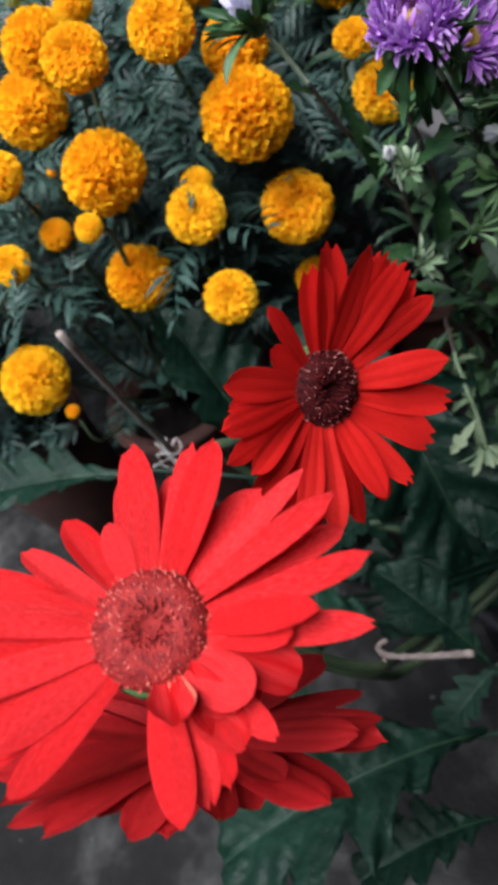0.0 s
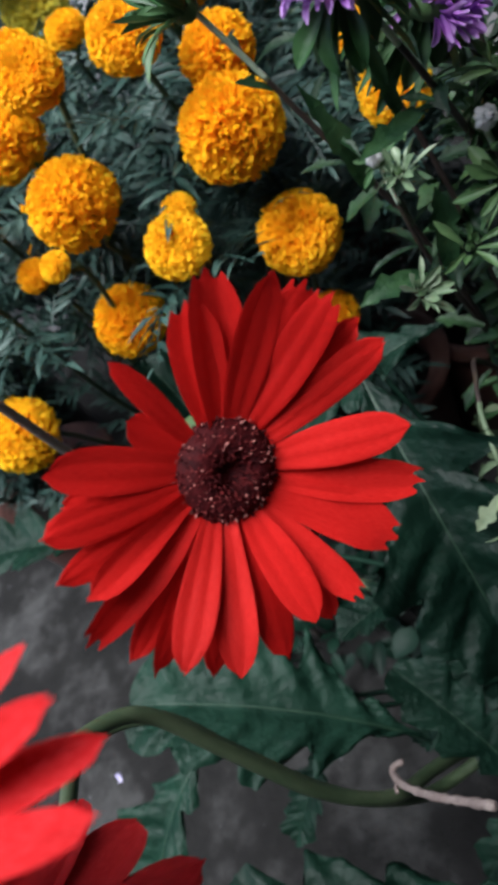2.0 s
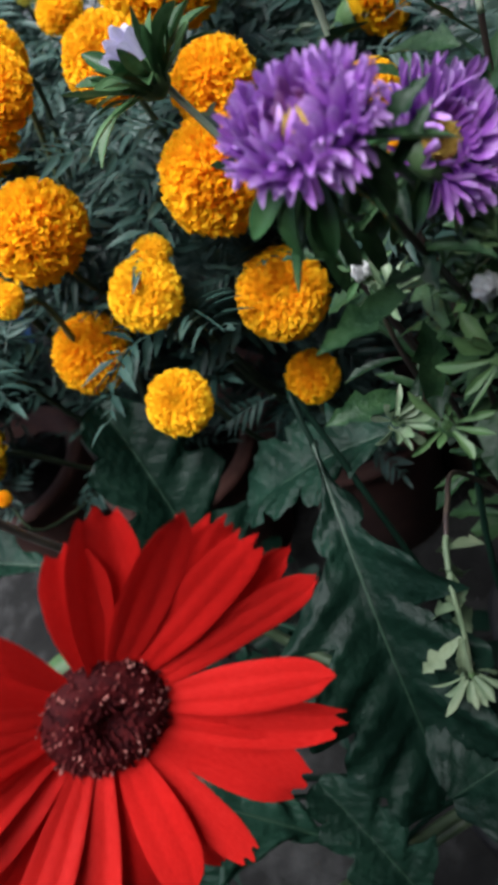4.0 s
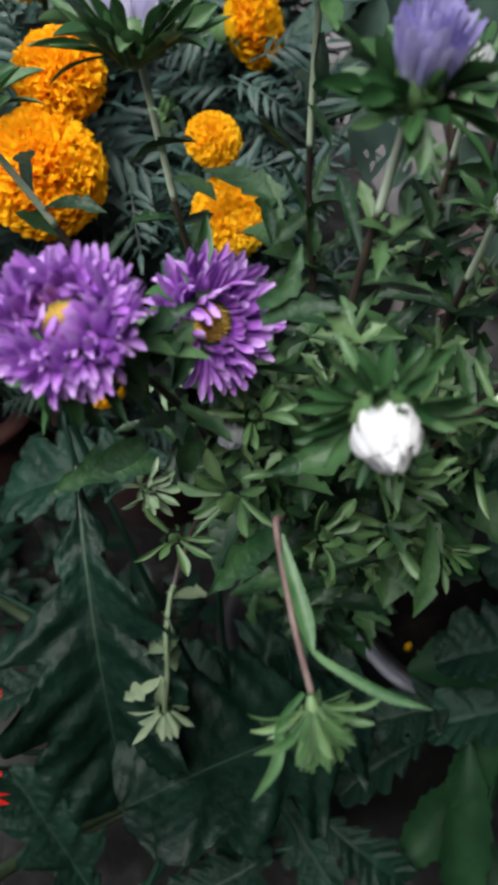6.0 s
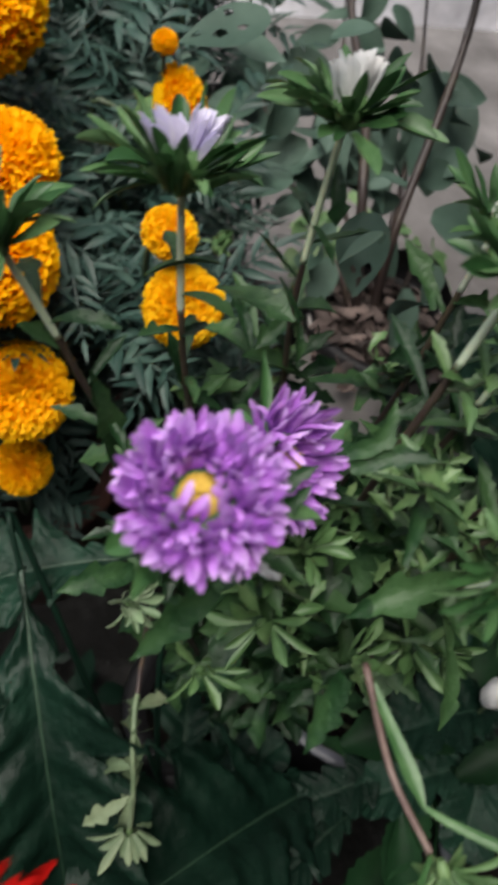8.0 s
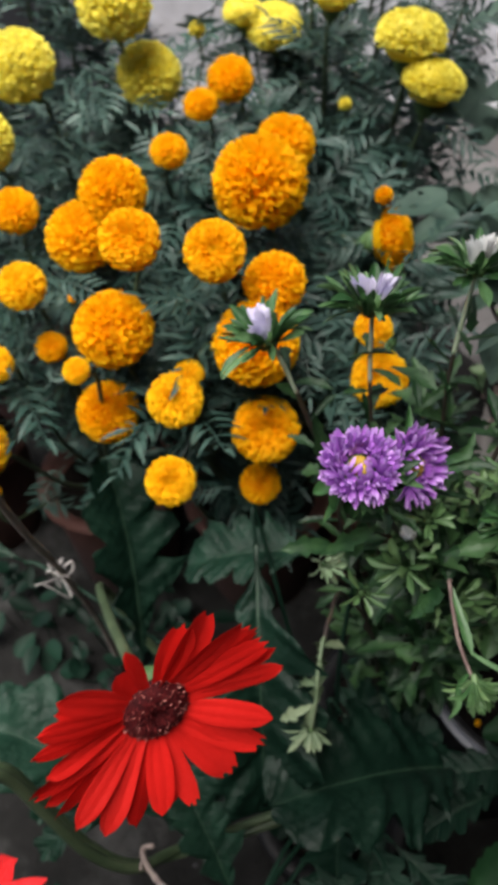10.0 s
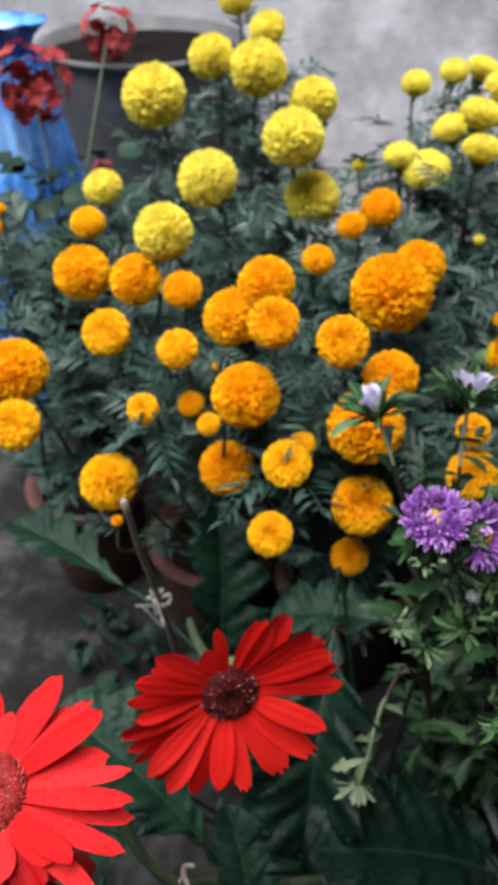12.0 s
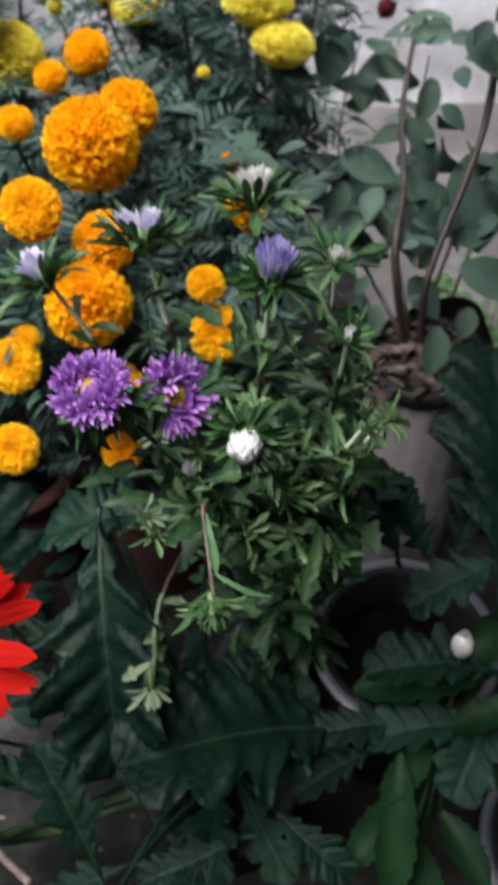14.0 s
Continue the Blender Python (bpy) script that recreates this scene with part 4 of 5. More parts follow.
def aster_flower(centre, normal, radius, mat, seed, spin=0.0, rows=((62, 0.52, 0.44, -0.1), (62, 0.49, 0.44, 0.2), (60, 0.45, 0.42, 0.48), (50, 0.38, 0.36, 0.75), (26, 0.3, 0.26, 1.0)), label="", bract=0.03, missing=()):
    rng = np.random.default_rng(seed)
    m = Matrix.Translation(arel(centre)) @ facing(normal) @ Matrix.Rotation(spin, 4, "Z")
    base = Mesh()
    lathe(base, [(radius * 0.06, -radius * 0.5), (radius * 0.28, -radius * 0.42), (radius * 0.46, -radius * 0.2), (radius * 0.44, -radius * 0.06), (0.0005, -radius * 0.02)], 16)
    flower = part("flower", base, PALE_GREEN, aster, label, m)
    disc = Mesh()
    shapes = []
    for k in range(8):
        one = Mesh()
        v, f = strap(1.0, rng.uniform(0.11, 0.16), lambda u: (0.5 + 0.5 * min(1, u / 0.6)) * (1 if u < 0.8 else math.sqrt(max(0.02, 1 - ((u - 0.8) / 0.21) ** 2))),
                     rng.uniform(0.2, 1.1) if k < 6 else rng.uniform(-0.6, 0.0), rng.uniform(0.6, 1.2), 8, 4, 0, rng.uniform(-0.6, 0.6))
        one.add(v, f)
        shapes.append(one.data("ray_floret", mat))
    for row, (count, foot, long, rise) in enumerate(rows):
        for i in range(count):
            a = 2 * math.pi * (i + rng.uniform(-0.3, 0.3)) / count + row
            if any(lo < math.degrees(a) % 360 < hi for lo, hi in missing) and rng.random() < 0.8:
                continue
            length = radius * long * rng.uniform(0.8, 1.08)
            wide = radius * rng.uniform(0.72, 1.0)
            mm = (Matrix.Rotation(a, 4, "Z") @ Matrix.Translation((radius * foot, 0, radius * (0.02 * row - 0.1))) @ Matrix.Rotation(-rise - rng.uniform(-0.2, 0.2), 4, "Y")
                  @ Matrix.Rotation(rng.uniform(-0.5, 0.5), 4, "X") @ Matrix.Diagonal((length, wide, wide, 1)))
            part("ray_floret", shapes[int(rng.integers(8))], None, flower, m=mm)
    lathe(disc, [(radius * 0.25, -radius * 0.04), (radius * 0.24, radius * 0.0), (radius * 0.13, radius * 0.03), (0.0004, radius * 0.0)], 14)
    for i in range(60):
        f, a = math.sqrt((i + 0.5) / 60), i * 2.39996
        r, h, w = radius * 0.24 * f, radius * 0.12, radius * 0.022
        v = np.array([(w, 0, 0), (-w * 0.5, w, 0), (-w * 0.5, -w, 0), (0, 0, h)]) + (r * math.cos(a), r * math.sin(a), radius * (0.02 - 0.02 * f))
        disc.add(v, [(0, 1, 3), (1, 2, 3), (2, 0, 3)])
    part("disc", disc, POLLEN, flower)
    star = aster_bracts(flower, 26, bract * 1.15, bract * 0.2, -0.75, seed + 1)
    star.location = (0, 0, -radius * 0.35)
    return flower


def aster_bud(centre, normal, radius, mat, seed, petals=26, bracts=16, bract=0.03, closed=0.6, label="", tall=1.0, bract_mat=None, lift=0.5, wide=0.42, slim=0.2, spread=0.5, swell=1.0, goblet=False, clusters=0, splay=0.0):
    """A bud: petals standing up in a cup, with a star of bracts under it. closed: how far the tips lean in."""
    rng = np.random.default_rng(seed)
    m = Matrix.Translation(arel(centre)) @ frame_of(normal)
    base = Mesh()
    lathe(base, [(radius * 0.15, -radius * 1.4), (radius * 0.6 * swell, -radius * 1.1), (radius * 0.8 * swell, -radius * 0.4), (radius * 0.6 * swell, radius * 0.1), (0.0003, radius * 0.3)], 12)
    bud = part("bud", base, PALE_GREEN, aster, label, m)
    rays = Mesh()
    for i in range(petals):
        a, f = i * 2.39996, math.sqrt((i + 0.5) / petals)
        if clusters:
            a = (i % clusters) * 2 * math.pi / clusters + 0.5 + rng.normal(0, 0.3)
        long = radius * 2.2 * tall * rng.uniform(0.8, 1.1) * (1.1 - 0.25 * f)
        v, fc = strap(long, radius * wide, lambda u: (0.5 + 0.5 * min(1, u / 0.5)) * (1 if u < 0.75 else math.sqrt(max(0.03, 1 - ((u - 0.75) / 0.26) ** 2))), closed * f * 1.6, 0.7, 7, 4, 0, rng.uniform(-0.3, 0.3))
        mm = Matrix.Rotation(a, 4, "Z") @ Matrix.Translation((radius * 0.72 * f, 0, -radius * 0.3)) @ Matrix.Rotation(-math.pi / 2 + 0.55 * f * (1.2 if closed > 0.3 else 0.7) + splay * f, 4, "Y")
        rays.add(placed(v, mm), fc)
    part("corolla", rays, mat, bud, kind="stuff")
    star = aster_bracts(bud, bracts, bract, bract * slim, lift, seed + 1, bract_mat, spread, goblet)
    star.location = (0, 0, -radius * 0.7)
    return bud


# open flowers and buds
aster_flower((0.101, 0.302, 0.706), (-0.06, -0.18, 0.97), 0.0220, VIOLET, 21, label="open violet flower with a small yellow disc")
aster_flower((0.135, 0.330, 0.671), (0.50, -0.58, 0.64), 0.0240, VIOLET, 22, 0.0, ((46, 0.48, 0.5, -0.1), (46, 0.44, 0.48, 0.25), (42, 0.40, 0.44, 0.55), (34, 0.30, 0.32, 0.85)), "fading violet flower, half its rays gone", missing=((135, 225),))
aster_bud((0.114, 0.423, 0.712), (0.05, 0.2, 0.97), 0.0100, PALE_LILAC, 31, 26, 46, 0.031, -0.1, "half-open pale lilac bud", 0.8, lift=0.2, wide=0.55, slim=0.19, goblet=True, clusters=2, splay=0.12)
aster_bud((0.051, 0.413, 0.693), (-0.25, 0.15, 0.95), 0.0098, PALE_LILAC, 32, 26, 44, 0.030, -0.1, "half-open pale lilac bud", 0.8, lift=0.2, wide=0.55, slim=0.19, goblet=True, clusters=2, splay=0.12)
aster_bud((0.179, 0.453, 0.716), (0.05, 0.2, 0.97), 0.0088, WHITE, 33, 30, 48, 0.030, -0.1, "opening white bud", 0.9, lift=0.0, wide=0.6, slim=0.19, goblet=True, clusters=2, splay=-0.1)
aster_bud((0.189, 0.341, 0.741), (0.12, -0.05, 1.0), 0.0092, LAVENDER, 34, 46, 40, 0.022, 0.12, "upright lavender bud of rolled petals", 0.85, lift=-0.1, slim=0.2, goblet=True)
aster_bud((0.174, 0.268, 0.701), (0.0, -0.75, 0.2), 0.0098, WHITE, 35, 60, 46, 0.0195, 0.98, "tight white bud in a ruff of bracts", 0.64, lift=-0.15, wide=0.36, slim=0.17, goblet=True)
aster_bud((0.1376, 0.3231, 0.6194), (0.05, -0.8, 0.45), 0.0062, WHITE, 36, 30, 14, 0.014, 1.0, "small white bud", 0.8, lift=-0.3, wide=0.5)
aster_bud((0.230, 0.366, 0.677), (0.2, -0.1, 1.0), 0.0048, WHITE, 37, 14, 22, 0.020, 0.8, "small white bud", 0.8, lift=0.1, goblet=True)
aster_bud((0.252, 0.338, 0.640), (0.7, -0.1, 0.5), 0.0042, PALE_GREEN, 38, 12, 14, 0.018, 0.5, "green bud", 0.8, PALE_GREEN)
aster_bud((0.1565, 0.218, 0.643), (0.15, -0.75, -0.5), 0.0062, PALE_GREEN, 39, 24, 90, 0.0135, 0.5, "nodding green bud on a bent stem", 0.9, PALE_GREEN, 0.3, slim=0.17, swell=0.45, goblet=True)
aster_bud((0.089, 0.275, 0.414), (0.0, -0.3, -1.0), 0.0050, WILTED, 40, 12, 18, 0.019, 0.4, "wilted hanging green bud", 1.0, WILTED, 0.35, slim=0.26, swell=0.5, goblet=True)
aster_bud((0.225, 0.405, 0.702), (0.1, 0.0, 1.0), 0.0050, WHITE, 41, 12, 22, 0.026, 0.6, "small white bud", 0.7, lift=0.1, goblet=True)
aster_bud((0.101, 0.388, 0.590), (-0.2, -0.6, 0.8), 0.0056, WHITE, 42, 30, 14, 0.014, 1.0, "small white bud", 0.8, lift=-0.3, wide=0.5)
aster_bud((0.124, 0.397, 0.698), (0.3, -0.2, 0.9), 0.0034, PALE_GREEN, 43, 14, 8, 0.006, 0.9, "small round green bud", 0.9, PALE_GREEN)
aster_bud((0.236, 0.312, 0.664), (0.8, -0.1, 0.5), 0.0042, PALE_GREEN, 44, 14, 22, 0.016, 0.6, "green bud", 0.8, PALE_GREEN)
aster_bud((0.212, 0.306, 0.548), (0.7, -0.3, 0.5), 0.0040, PALE_GREEN, 45, 14, 24, 0.017, 0.6, "green bud", 0.8, PALE_GREEN)

# pale young side shoots among the leaves
for _i, _p in enumerate(((0.108, 0.381, 0.583), (0.095, 0.352, 0.531), (0.223, 0.313, 0.609), (0.222, 0.299, 0.557), (0.17, 0.293, 0.594), (0.135, 0.309, 0.599), (0.146, 0.317, 0.64), (0.196, 0.297, 0.623), (0.195, 0.299, 0.581), (0.113, 0.3, 0.585))):
    _first = _i < 2
    aster_bud(_p, (0.8 * math.sin(_i * 2.1), -0.5 + 0.4 * math.cos(_i * 3.3), 0.7), 0.0028 if _first else 0.0024, SHOOT_PALE if _first else PALE_GREEN, 80 + _i, 8, 16 if _first else 9 + _i % 4, 0.0165 if _first else 0.015 + 0.002 * (_i % 3), 0.7,
              "young shoot of whitish green leaves" if _first else "young pale green shoot", 0.8, SHOOT_PALE if _first else PALE_GREEN, 0.35, slim=0.24, goblet=True)

_rng = np.random.default_rng(77)
FLOWER_STEMS = (
    ((0.190, 0.395, 0.13), (0.165, 0.36, 0.50), (0.130, 0.325, 0.62), (0.105, 0.31, 0.693)),
    ((0.195, 0.395, 0.13), (0.175, 0.37, 0.52), (0.150, 0.345, 0.62), (0.139, 0.333, 0.655)),
    ((0.180, 0.405, 0.13), (0.140, 0.42, 0.50), (0.122, 0.425, 0.62), (0.114, 0.424, 0.712)),
    ((0.178, 0.400, 0.13), (0.120, 0.41, 0.48), (0.078, 0.415, 0.62), (0.052, 0.414, 0.694)),
    ((0.195, 0.410, 0.13), (0.185, 0.44, 0.50), (0.178, 0.452, 0.62), (0.179, 0.453, 0.713)),
    ((0.200, 0.400, 0.13), (0.185, 0.36, 0.50), (0.178, 0.342, 0.64), (0.188, 0.341, 0.735)),
)
BUD_STEMS = (
    ((0.200, 0.395, 0.13), (0.205, 0.36, 0.45), (0.195, 0.31, 0.60), (0.176, 0.277, 0.692)),
    ((0.205, 0.400, 0.13), (0.220, 0.38, 0.50), (0.222, 0.37, 0.60), (0.229, 0.366, 0.671)),
    ((0.205, 0.395, 0.13), (0.215, 0.36, 0.48), (0.226, 0.345, 0.58), (0.250, 0.338, 0.636)),
    ((0.195, 0.390, 0.13), (0.175, 0.34, 0.48), (0.145, 0.328, 0.58), (0.1376, 0.3261, 0.6134)),
    ((0.200, 0.405, 0.13), (0.215, 0.41, 0.50), (0.222, 0.407, 0.62), (0.225, 0.405, 0.694)),
    ((0.203, 0.395, 0.13), (0.205, 0.35, 0.48), (0.215, 0.325, 0.60), (0.234, 0.313, 0.660)),
    ((0.200, 0.390, 0.13), (0.190, 0.34, 0.42), (0.198, 0.318, 0.51), (0.210, 0.307, 0.545)),
    ((0.190, 0.400, 0.13), (0.130, 0.40, 0.42), (0.108, 0.392, 0.52), (0.102, 0.388, 0.584)),
)
_leafage, _young, _shoots = Mesh(), Mesh(), Mesh()


def aster_leaf(mesh, rng, m, length, width):
    """A leaf with a narrow foot and a broad front cut into a few coarse teeth, folded along its rib."""
    teeth, ends, bend, twist, fold = rng.uniform(0.35, 0.6), rng.uniform(2.6, 3.6), rng.uniform(-1.3, 0.2), rng.uniform(-0.8, 0.8), rng.uniform(0.25, 0.7)
    v, f = strap(length, width, lambda u: (0.22 + 0.78 * min(1, u / 0.62) ** 1.5) * (1 if u < 0.62 else max(0.05, 1 - ((u - 0.62) / 0.39) ** 1.5)) * (1 - teeth * ((u * ends + 0.15) % 1.0) ** 1.5 * (0.3 < u < 0.95)), bend, fold, 19, 5, 0, twist)
    mesh.add(placed(v, m), f)


for _pts in FLOWER_STEMS + BUD_STEMS:
    _m = Mesh()
    tube(_m, [arel(p) for p in _pts], 0.0022, 0.0011, 8, 8)
    part("stem", _m, STEM_DARK, aster, "dark purple-brown stem")
    _g = Mesh()
    _line = curve_points([arel(p) for p in _pts], 10)
    _pale = 9 if _pts[-1][2] > 0.69 and _pts[-1][1] > 0.41 else 5
    tube(_g, _line[-_pale:], 0.00115 + 0.00004 * _pale, 0.0014, 8, 3)
    part("stem", _g, STEM_PALE, aster, "pale green stem top")
    for _i in range(40):
        _f = _rng.uniform(0.1, 0.70) if _i % 9 else _rng.uniform(0.7, 0.92)
        _p = _line[int(_f * (len(_line) - 1))] + _rng.normal(0, 0.009, 3) * (1, 1, 0.6)
        _mm = Matrix.Translation(_p) @ Matrix.Rotation(_rng.uniform(0, 6.3), 4, "Z") @ Matrix.Rotation(_rng.uniform(-0.9, 0.5), 4, "Y") @ Matrix.Rotation(_rng.uniform(-0.5, 0.5), 4, "X")
        _q = np.array(_mm @ Vector((0.01, 0, 0))) + AFOOT
        if covered(_q, 0.008) or _q[0] < 0.138 and _q[2] > 0.45 and _rng.random() < 0.8:
            continue
        _long = _rng.uniform(0.016, 0.046) * (1.25 - 0.5 * _f)
        aster_leaf(_leafage, _rng, _mm, _long, _long * _rng.uniform(0.3, 0.56))
    for _i in range(7):
        _f = 0.5 + 0.055 * _i
        _mm = Matrix.Translation(_line[int(_f * (len(_line) - 1))]) @ Matrix.Rotation(_i * 2.4 + _rng.uniform(-0.4, 0.4), 4, "Z") @ Matrix.Rotation(_rng.uniform(-1.0, -0.3), 4, "Y")
        aster_leaf(_leafage, _rng, _mm, _rng.uniform(0.022, 0.036), _rng.uniform(0.007, 0.011))
    _near = _pts[-1][1] < 0.38
    for _i in range(6 if _near else 1):
        _p = _line[int(_rng.uniform(0.45, 0.86) * (len(_line) - 1))]
        _a, _long = _rng.uniform(0, 6.3), _rng.uniform(0.014, 0.034)
        _way = np.array((math.cos(_a) * 0.8, math.sin(_a) * 0.8 - 0.15, _rng.uniform(0.2, 0.9)))
        _tip = _p + _way * _long
        if covered(_tip + AFOOT, 0.012) or _tip[0] + AFOOT[0] < 0.125:
            continue
        _bow = _p + _way * _long * 0.5 - (0, 0, 0.004)
        tube(_shoots, [_p, _bow, _tip], 0.0009, 0.0006, 5, 4)
        for _k in range(8):
            _f = (_k + 1) / 8
            _q = curve_points([_p, _bow, _tip], 6)
            _mm = Matrix.Translation(_q[int(_f * (len(_q) - 1))]) @ Matrix.Rotation(_k * 2.4 + _a, 4, "Z") @ Matrix.Rotation(_rng.uniform(-0.9, -0.1) - 0.4 * _f, 4, "Y") @ Matrix.Rotation(_rng.uniform(-0.5, 0.5), 4, "X")
            aster_leaf(_young, _rng, _mm, _rng.uniform(0.010, 0.024) * (1.15 - 0.5 * _f), _rng.uniform(0.0035, 0.007))
    for _i in range(7):
        _p = _line[int(_rng.uniform(0.15, 0.6) * (len(_line) - 1))] + _rng.normal(0, 0.012, 3)
        if _p[0] + AFOOT[0] < 0.13 and _p[2] + AFOOT[2] > 0.45:
            continue
        _mm = Matrix.Translation(_p) @ Matrix.Rotation(_rng.uniform(0, 6.3), 4, "Z") @ Matrix.Rotation(_rng.uniform(-0.5, 0.6), 4, "Y") @ Matrix.Rotation(_rng.uniform(-0.5, 0.5), 4, "X")
        aster_leaf(_leafage, _rng, _mm, _rng.uniform(0.03, 0.048), _rng.uniform(0.012, 0.019))
part("foliage", _leafage, ASTER_GREEN, aster, "narrow toothed green leaves", kind="stuff")
part("side_shoot", _shoots, STEM_GREEN, aster, "thin green side shoots", kind="stuff")
part("young_foliage", _young, PALE_GREEN, aster, "small fresh green leaves near the shoot tips", kind="stuff")
for _pts, _mat, _label, _r in (([(0.1515, 0.276, 0.645), (0.150, 0.271, 0.648), (0.153, 0.248, 0.637), (0.156, 0.227, 0.640)], PINK_STEM, "pinkish bent stem", 0.0012),
                               ([(0.098, 0.333, 0.455), (0.096, 0.326, 0.455), (0.093, 0.307, 0.448), (0.092, 0.292, 0.434), (0.089, 0.276, 0.420)], WILTED, "limp pale green stem", 0.0017),
                               ([(0.175, 0.39, 0.16), (0.15, 0.392, 0.34), (0.115, 0.385, 0.43), (0.103, 0.352, 0.452), (0.098, 0.333, 0.455)], STEM_DARK, "dark purple-brown stem", 0.0017)):
    _m = Mesh()
    tube(_m, [arel(p) for p in _pts], _r, _r * 0.8, 8, 8)
    part("stem", _m, _mat, aster, _label)
_m = Mesh()
for _p in ((0.096, 0.326, 0.455), (0.094, 0.315, 0.454), (0.094, 0.3, 0.442), (0.09, 0.288, 0.434)):
    for _i in range(3):
        aster_leaf(_m, _rng, Matrix.Translation(arel(_p)) @ Matrix.Rotation(_rng.uniform(0, 6.3), 4, "Z") @ Matrix.Rotation(_rng.uniform(0.5, 1.4), 4, "Y"), _rng.uniform(0.018, 0.032), 0.013)
part("limp_foliage", _m, WILTED, aster, "limp pale leaves on the wilted stem", kind="stuff")
def ribbon(points, width, blunt=0.65, fold=0.35):
    """A narrow leaf laid along a smooth line, folded along its rib."""
    line = curve_points(points, 7)
    n = len(line)
    way = np.gradient(line, axis=0)
    side = np.cross(way, (0.05, -0.45, 0.9))
    side /= np.linalg.norm(side, axis=1)[:, None]
    up = np.cross(side, way)
    up /= np.linalg.norm(up, axis=1)[:, None]
    u, cross = np.linspace(0, 1, n), np.linspace(-1, 1, 5)
    half = width / 2 * np.where(u < blunt, 0.45 + 0.55 * u / blunt, np.maximum(0.04, 1 - ((u - blunt) / (1.01 - blunt)) ** 1.6))
    return (line[:, None] + half[:, None, None] * (cross[None, :, None] * side[:, None] + fold * (cross**2)[None, :, None] * up[:, None])).reshape(-1, 3), grid_faces(n, 5)


def toothed(points, width, teeth):
    """The same with coarse teeth along both edges."""
    verts, faces = ribbon(points, width, 0.5)
    v = verts.reshape(-1, 5, 3)
    u = np.linspace(0, 1, len(v))
    cut = 1 - 0.5 * ((u * teeth) % 1.0) * (u > 0.25) * (u < 0.97)
    for j in (0, 4):
        v[:, j] = v[:, 2] + (v[:, j] - v[:, 2]) * cut[:, None]
    return v.reshape(-1, 3), faces


for _pts, _w in (([(0.151, 0.270, 0.647), (0.155, 0.252, 0.643), (0.1575, 0.236, 0.642)], 0.0050),
                 ([(0.1575, 0.2371, 0.6431), (0.1612, 0.2328, 0.6455), (0.1728, 0.2238, 0.6494), (0.1835, 0.2184, 0.6538)], 0.0030),
                 ([(0.1535, 0.2262, 0.6452), (0.1477, 0.2195, 0.6465), (0.1453, 0.2095, 0.6489), (0.1393, 0.2011, 0.6528)], 0.0032),
                 ([(0.1545, 0.2206, 0.6472), (0.1485, 0.2141, 0.6477), (0.1401, 0.2112, 0.652)], 0.0026)):
    _m = Mesh()
    _m.add(*ribbon([arel(p) for p in _pts], _w))
    part("stem_leaf", _m, BRACT_GREEN, aster, "narrow leaf beside the nodding bud")
for _pts, _w in (([(0.1173, 0.3092, 0.6918), (0.1244, 0.3087, 0.6972), (0.1327, 0.3102, 0.7007)], 0.0070),
                 ([(0.1192, 0.3044, 0.6851), (0.1249, 0.3045, 0.691), (0.1316, 0.3078, 0.696)], 0.0060),
                 ([(0.1487, 0.3236, 0.6836), (0.1569, 0.3232, 0.6909), (0.1613, 0.3309, 0.6991)], 0.0075),
                 ([(0.1495, 0.3206, 0.681), (0.1616, 0.3189, 0.6876), (0.1727, 0.3153, 0.6893)], 0.0075),
                 ([(0.1494, 0.2779, 0.6304), (0.1396, 0.2679, 0.6345), (0.1294, 0.2567, 0.6378)], 0.0120),
                 ([(0.1117, 0.3048, 0.6459), (0.0987, 0.2954, 0.6483), (0.0845, 0.2849, 0.6517)], 0.0120),
                 ([(0.0946, 0.405, 0.5661), (0.0897, 0.402, 0.6003), (0.0824, 0.402, 0.6356)], 0.0150),
                 ([(0.0982, 0.37, 0.526), (0.0809, 0.365, 0.5331), (0.0627, 0.36, 0.5347)], 0.0170),
                 ([(0.1091, 0.33, 0.6359), (0.1075, 0.33, 0.6513), (0.1071, 0.335, 0.6643)], 0.0090),
                 ([(0.1134, 0.36, 0.5312), (0.1168, 0.36, 0.5588), (0.1182, 0.36, 0.5782)], 0.0160),
                 ([(0.1697, 0.2918, 0.6395), (0.164, 0.2944, 0.6458), (0.1482, 0.2897, 0.6474)], 0.0110)):
    _m = Mesh()
    _m.add(*toothed([arel(p) for p in _pts], _w, 4))
    part("toothed_leaf", _m, ASTER_GREEN, aster)
plant_pot((0.185, 0.405, 0.0), 0.075, 0.06, 0.15, BLACK_PLASTIC, "black plastic pot of an aster")

# ---- stake and twig beside the gerbera ----
_m = Mesh()
tube(_m, [(-0.126, 0.356, 0.606), (-0.132, 0.385, 0.50), (-0.139, 0.419, 0.392), (-0.15, 0.47, 0.18), (-0.155, 0.49, 0.0)], 0.0027, 0.0034, 10, 6)
tagged(new("plant_stake", _m.data("plant_stake", CANE)), "thin hollow grey-brown cane stake", "stake")
_m = Mesh()
tube(_m, [(-0.033, 0.2085, 0.3345), (-0.039, 0.2085, 0.3325), (-0.042, 0.2055, 0.330), (-0.034, 0.192, 0.346), (-0.0154, 0.1741, 0.3739), (0.001, 0.163, 0.389), (0.0172, 0.1522, 0.4043)], 0.0019, 0.0026, 8, 6, 0.2, np.random.default_rng(3))
tube(_m, [(-0.038, 0.200, 0.337), (-0.040, 0.194, 0.341), (-0.039, 0.190, 0.346)], 0.0016, 0.0011, 7, 4)
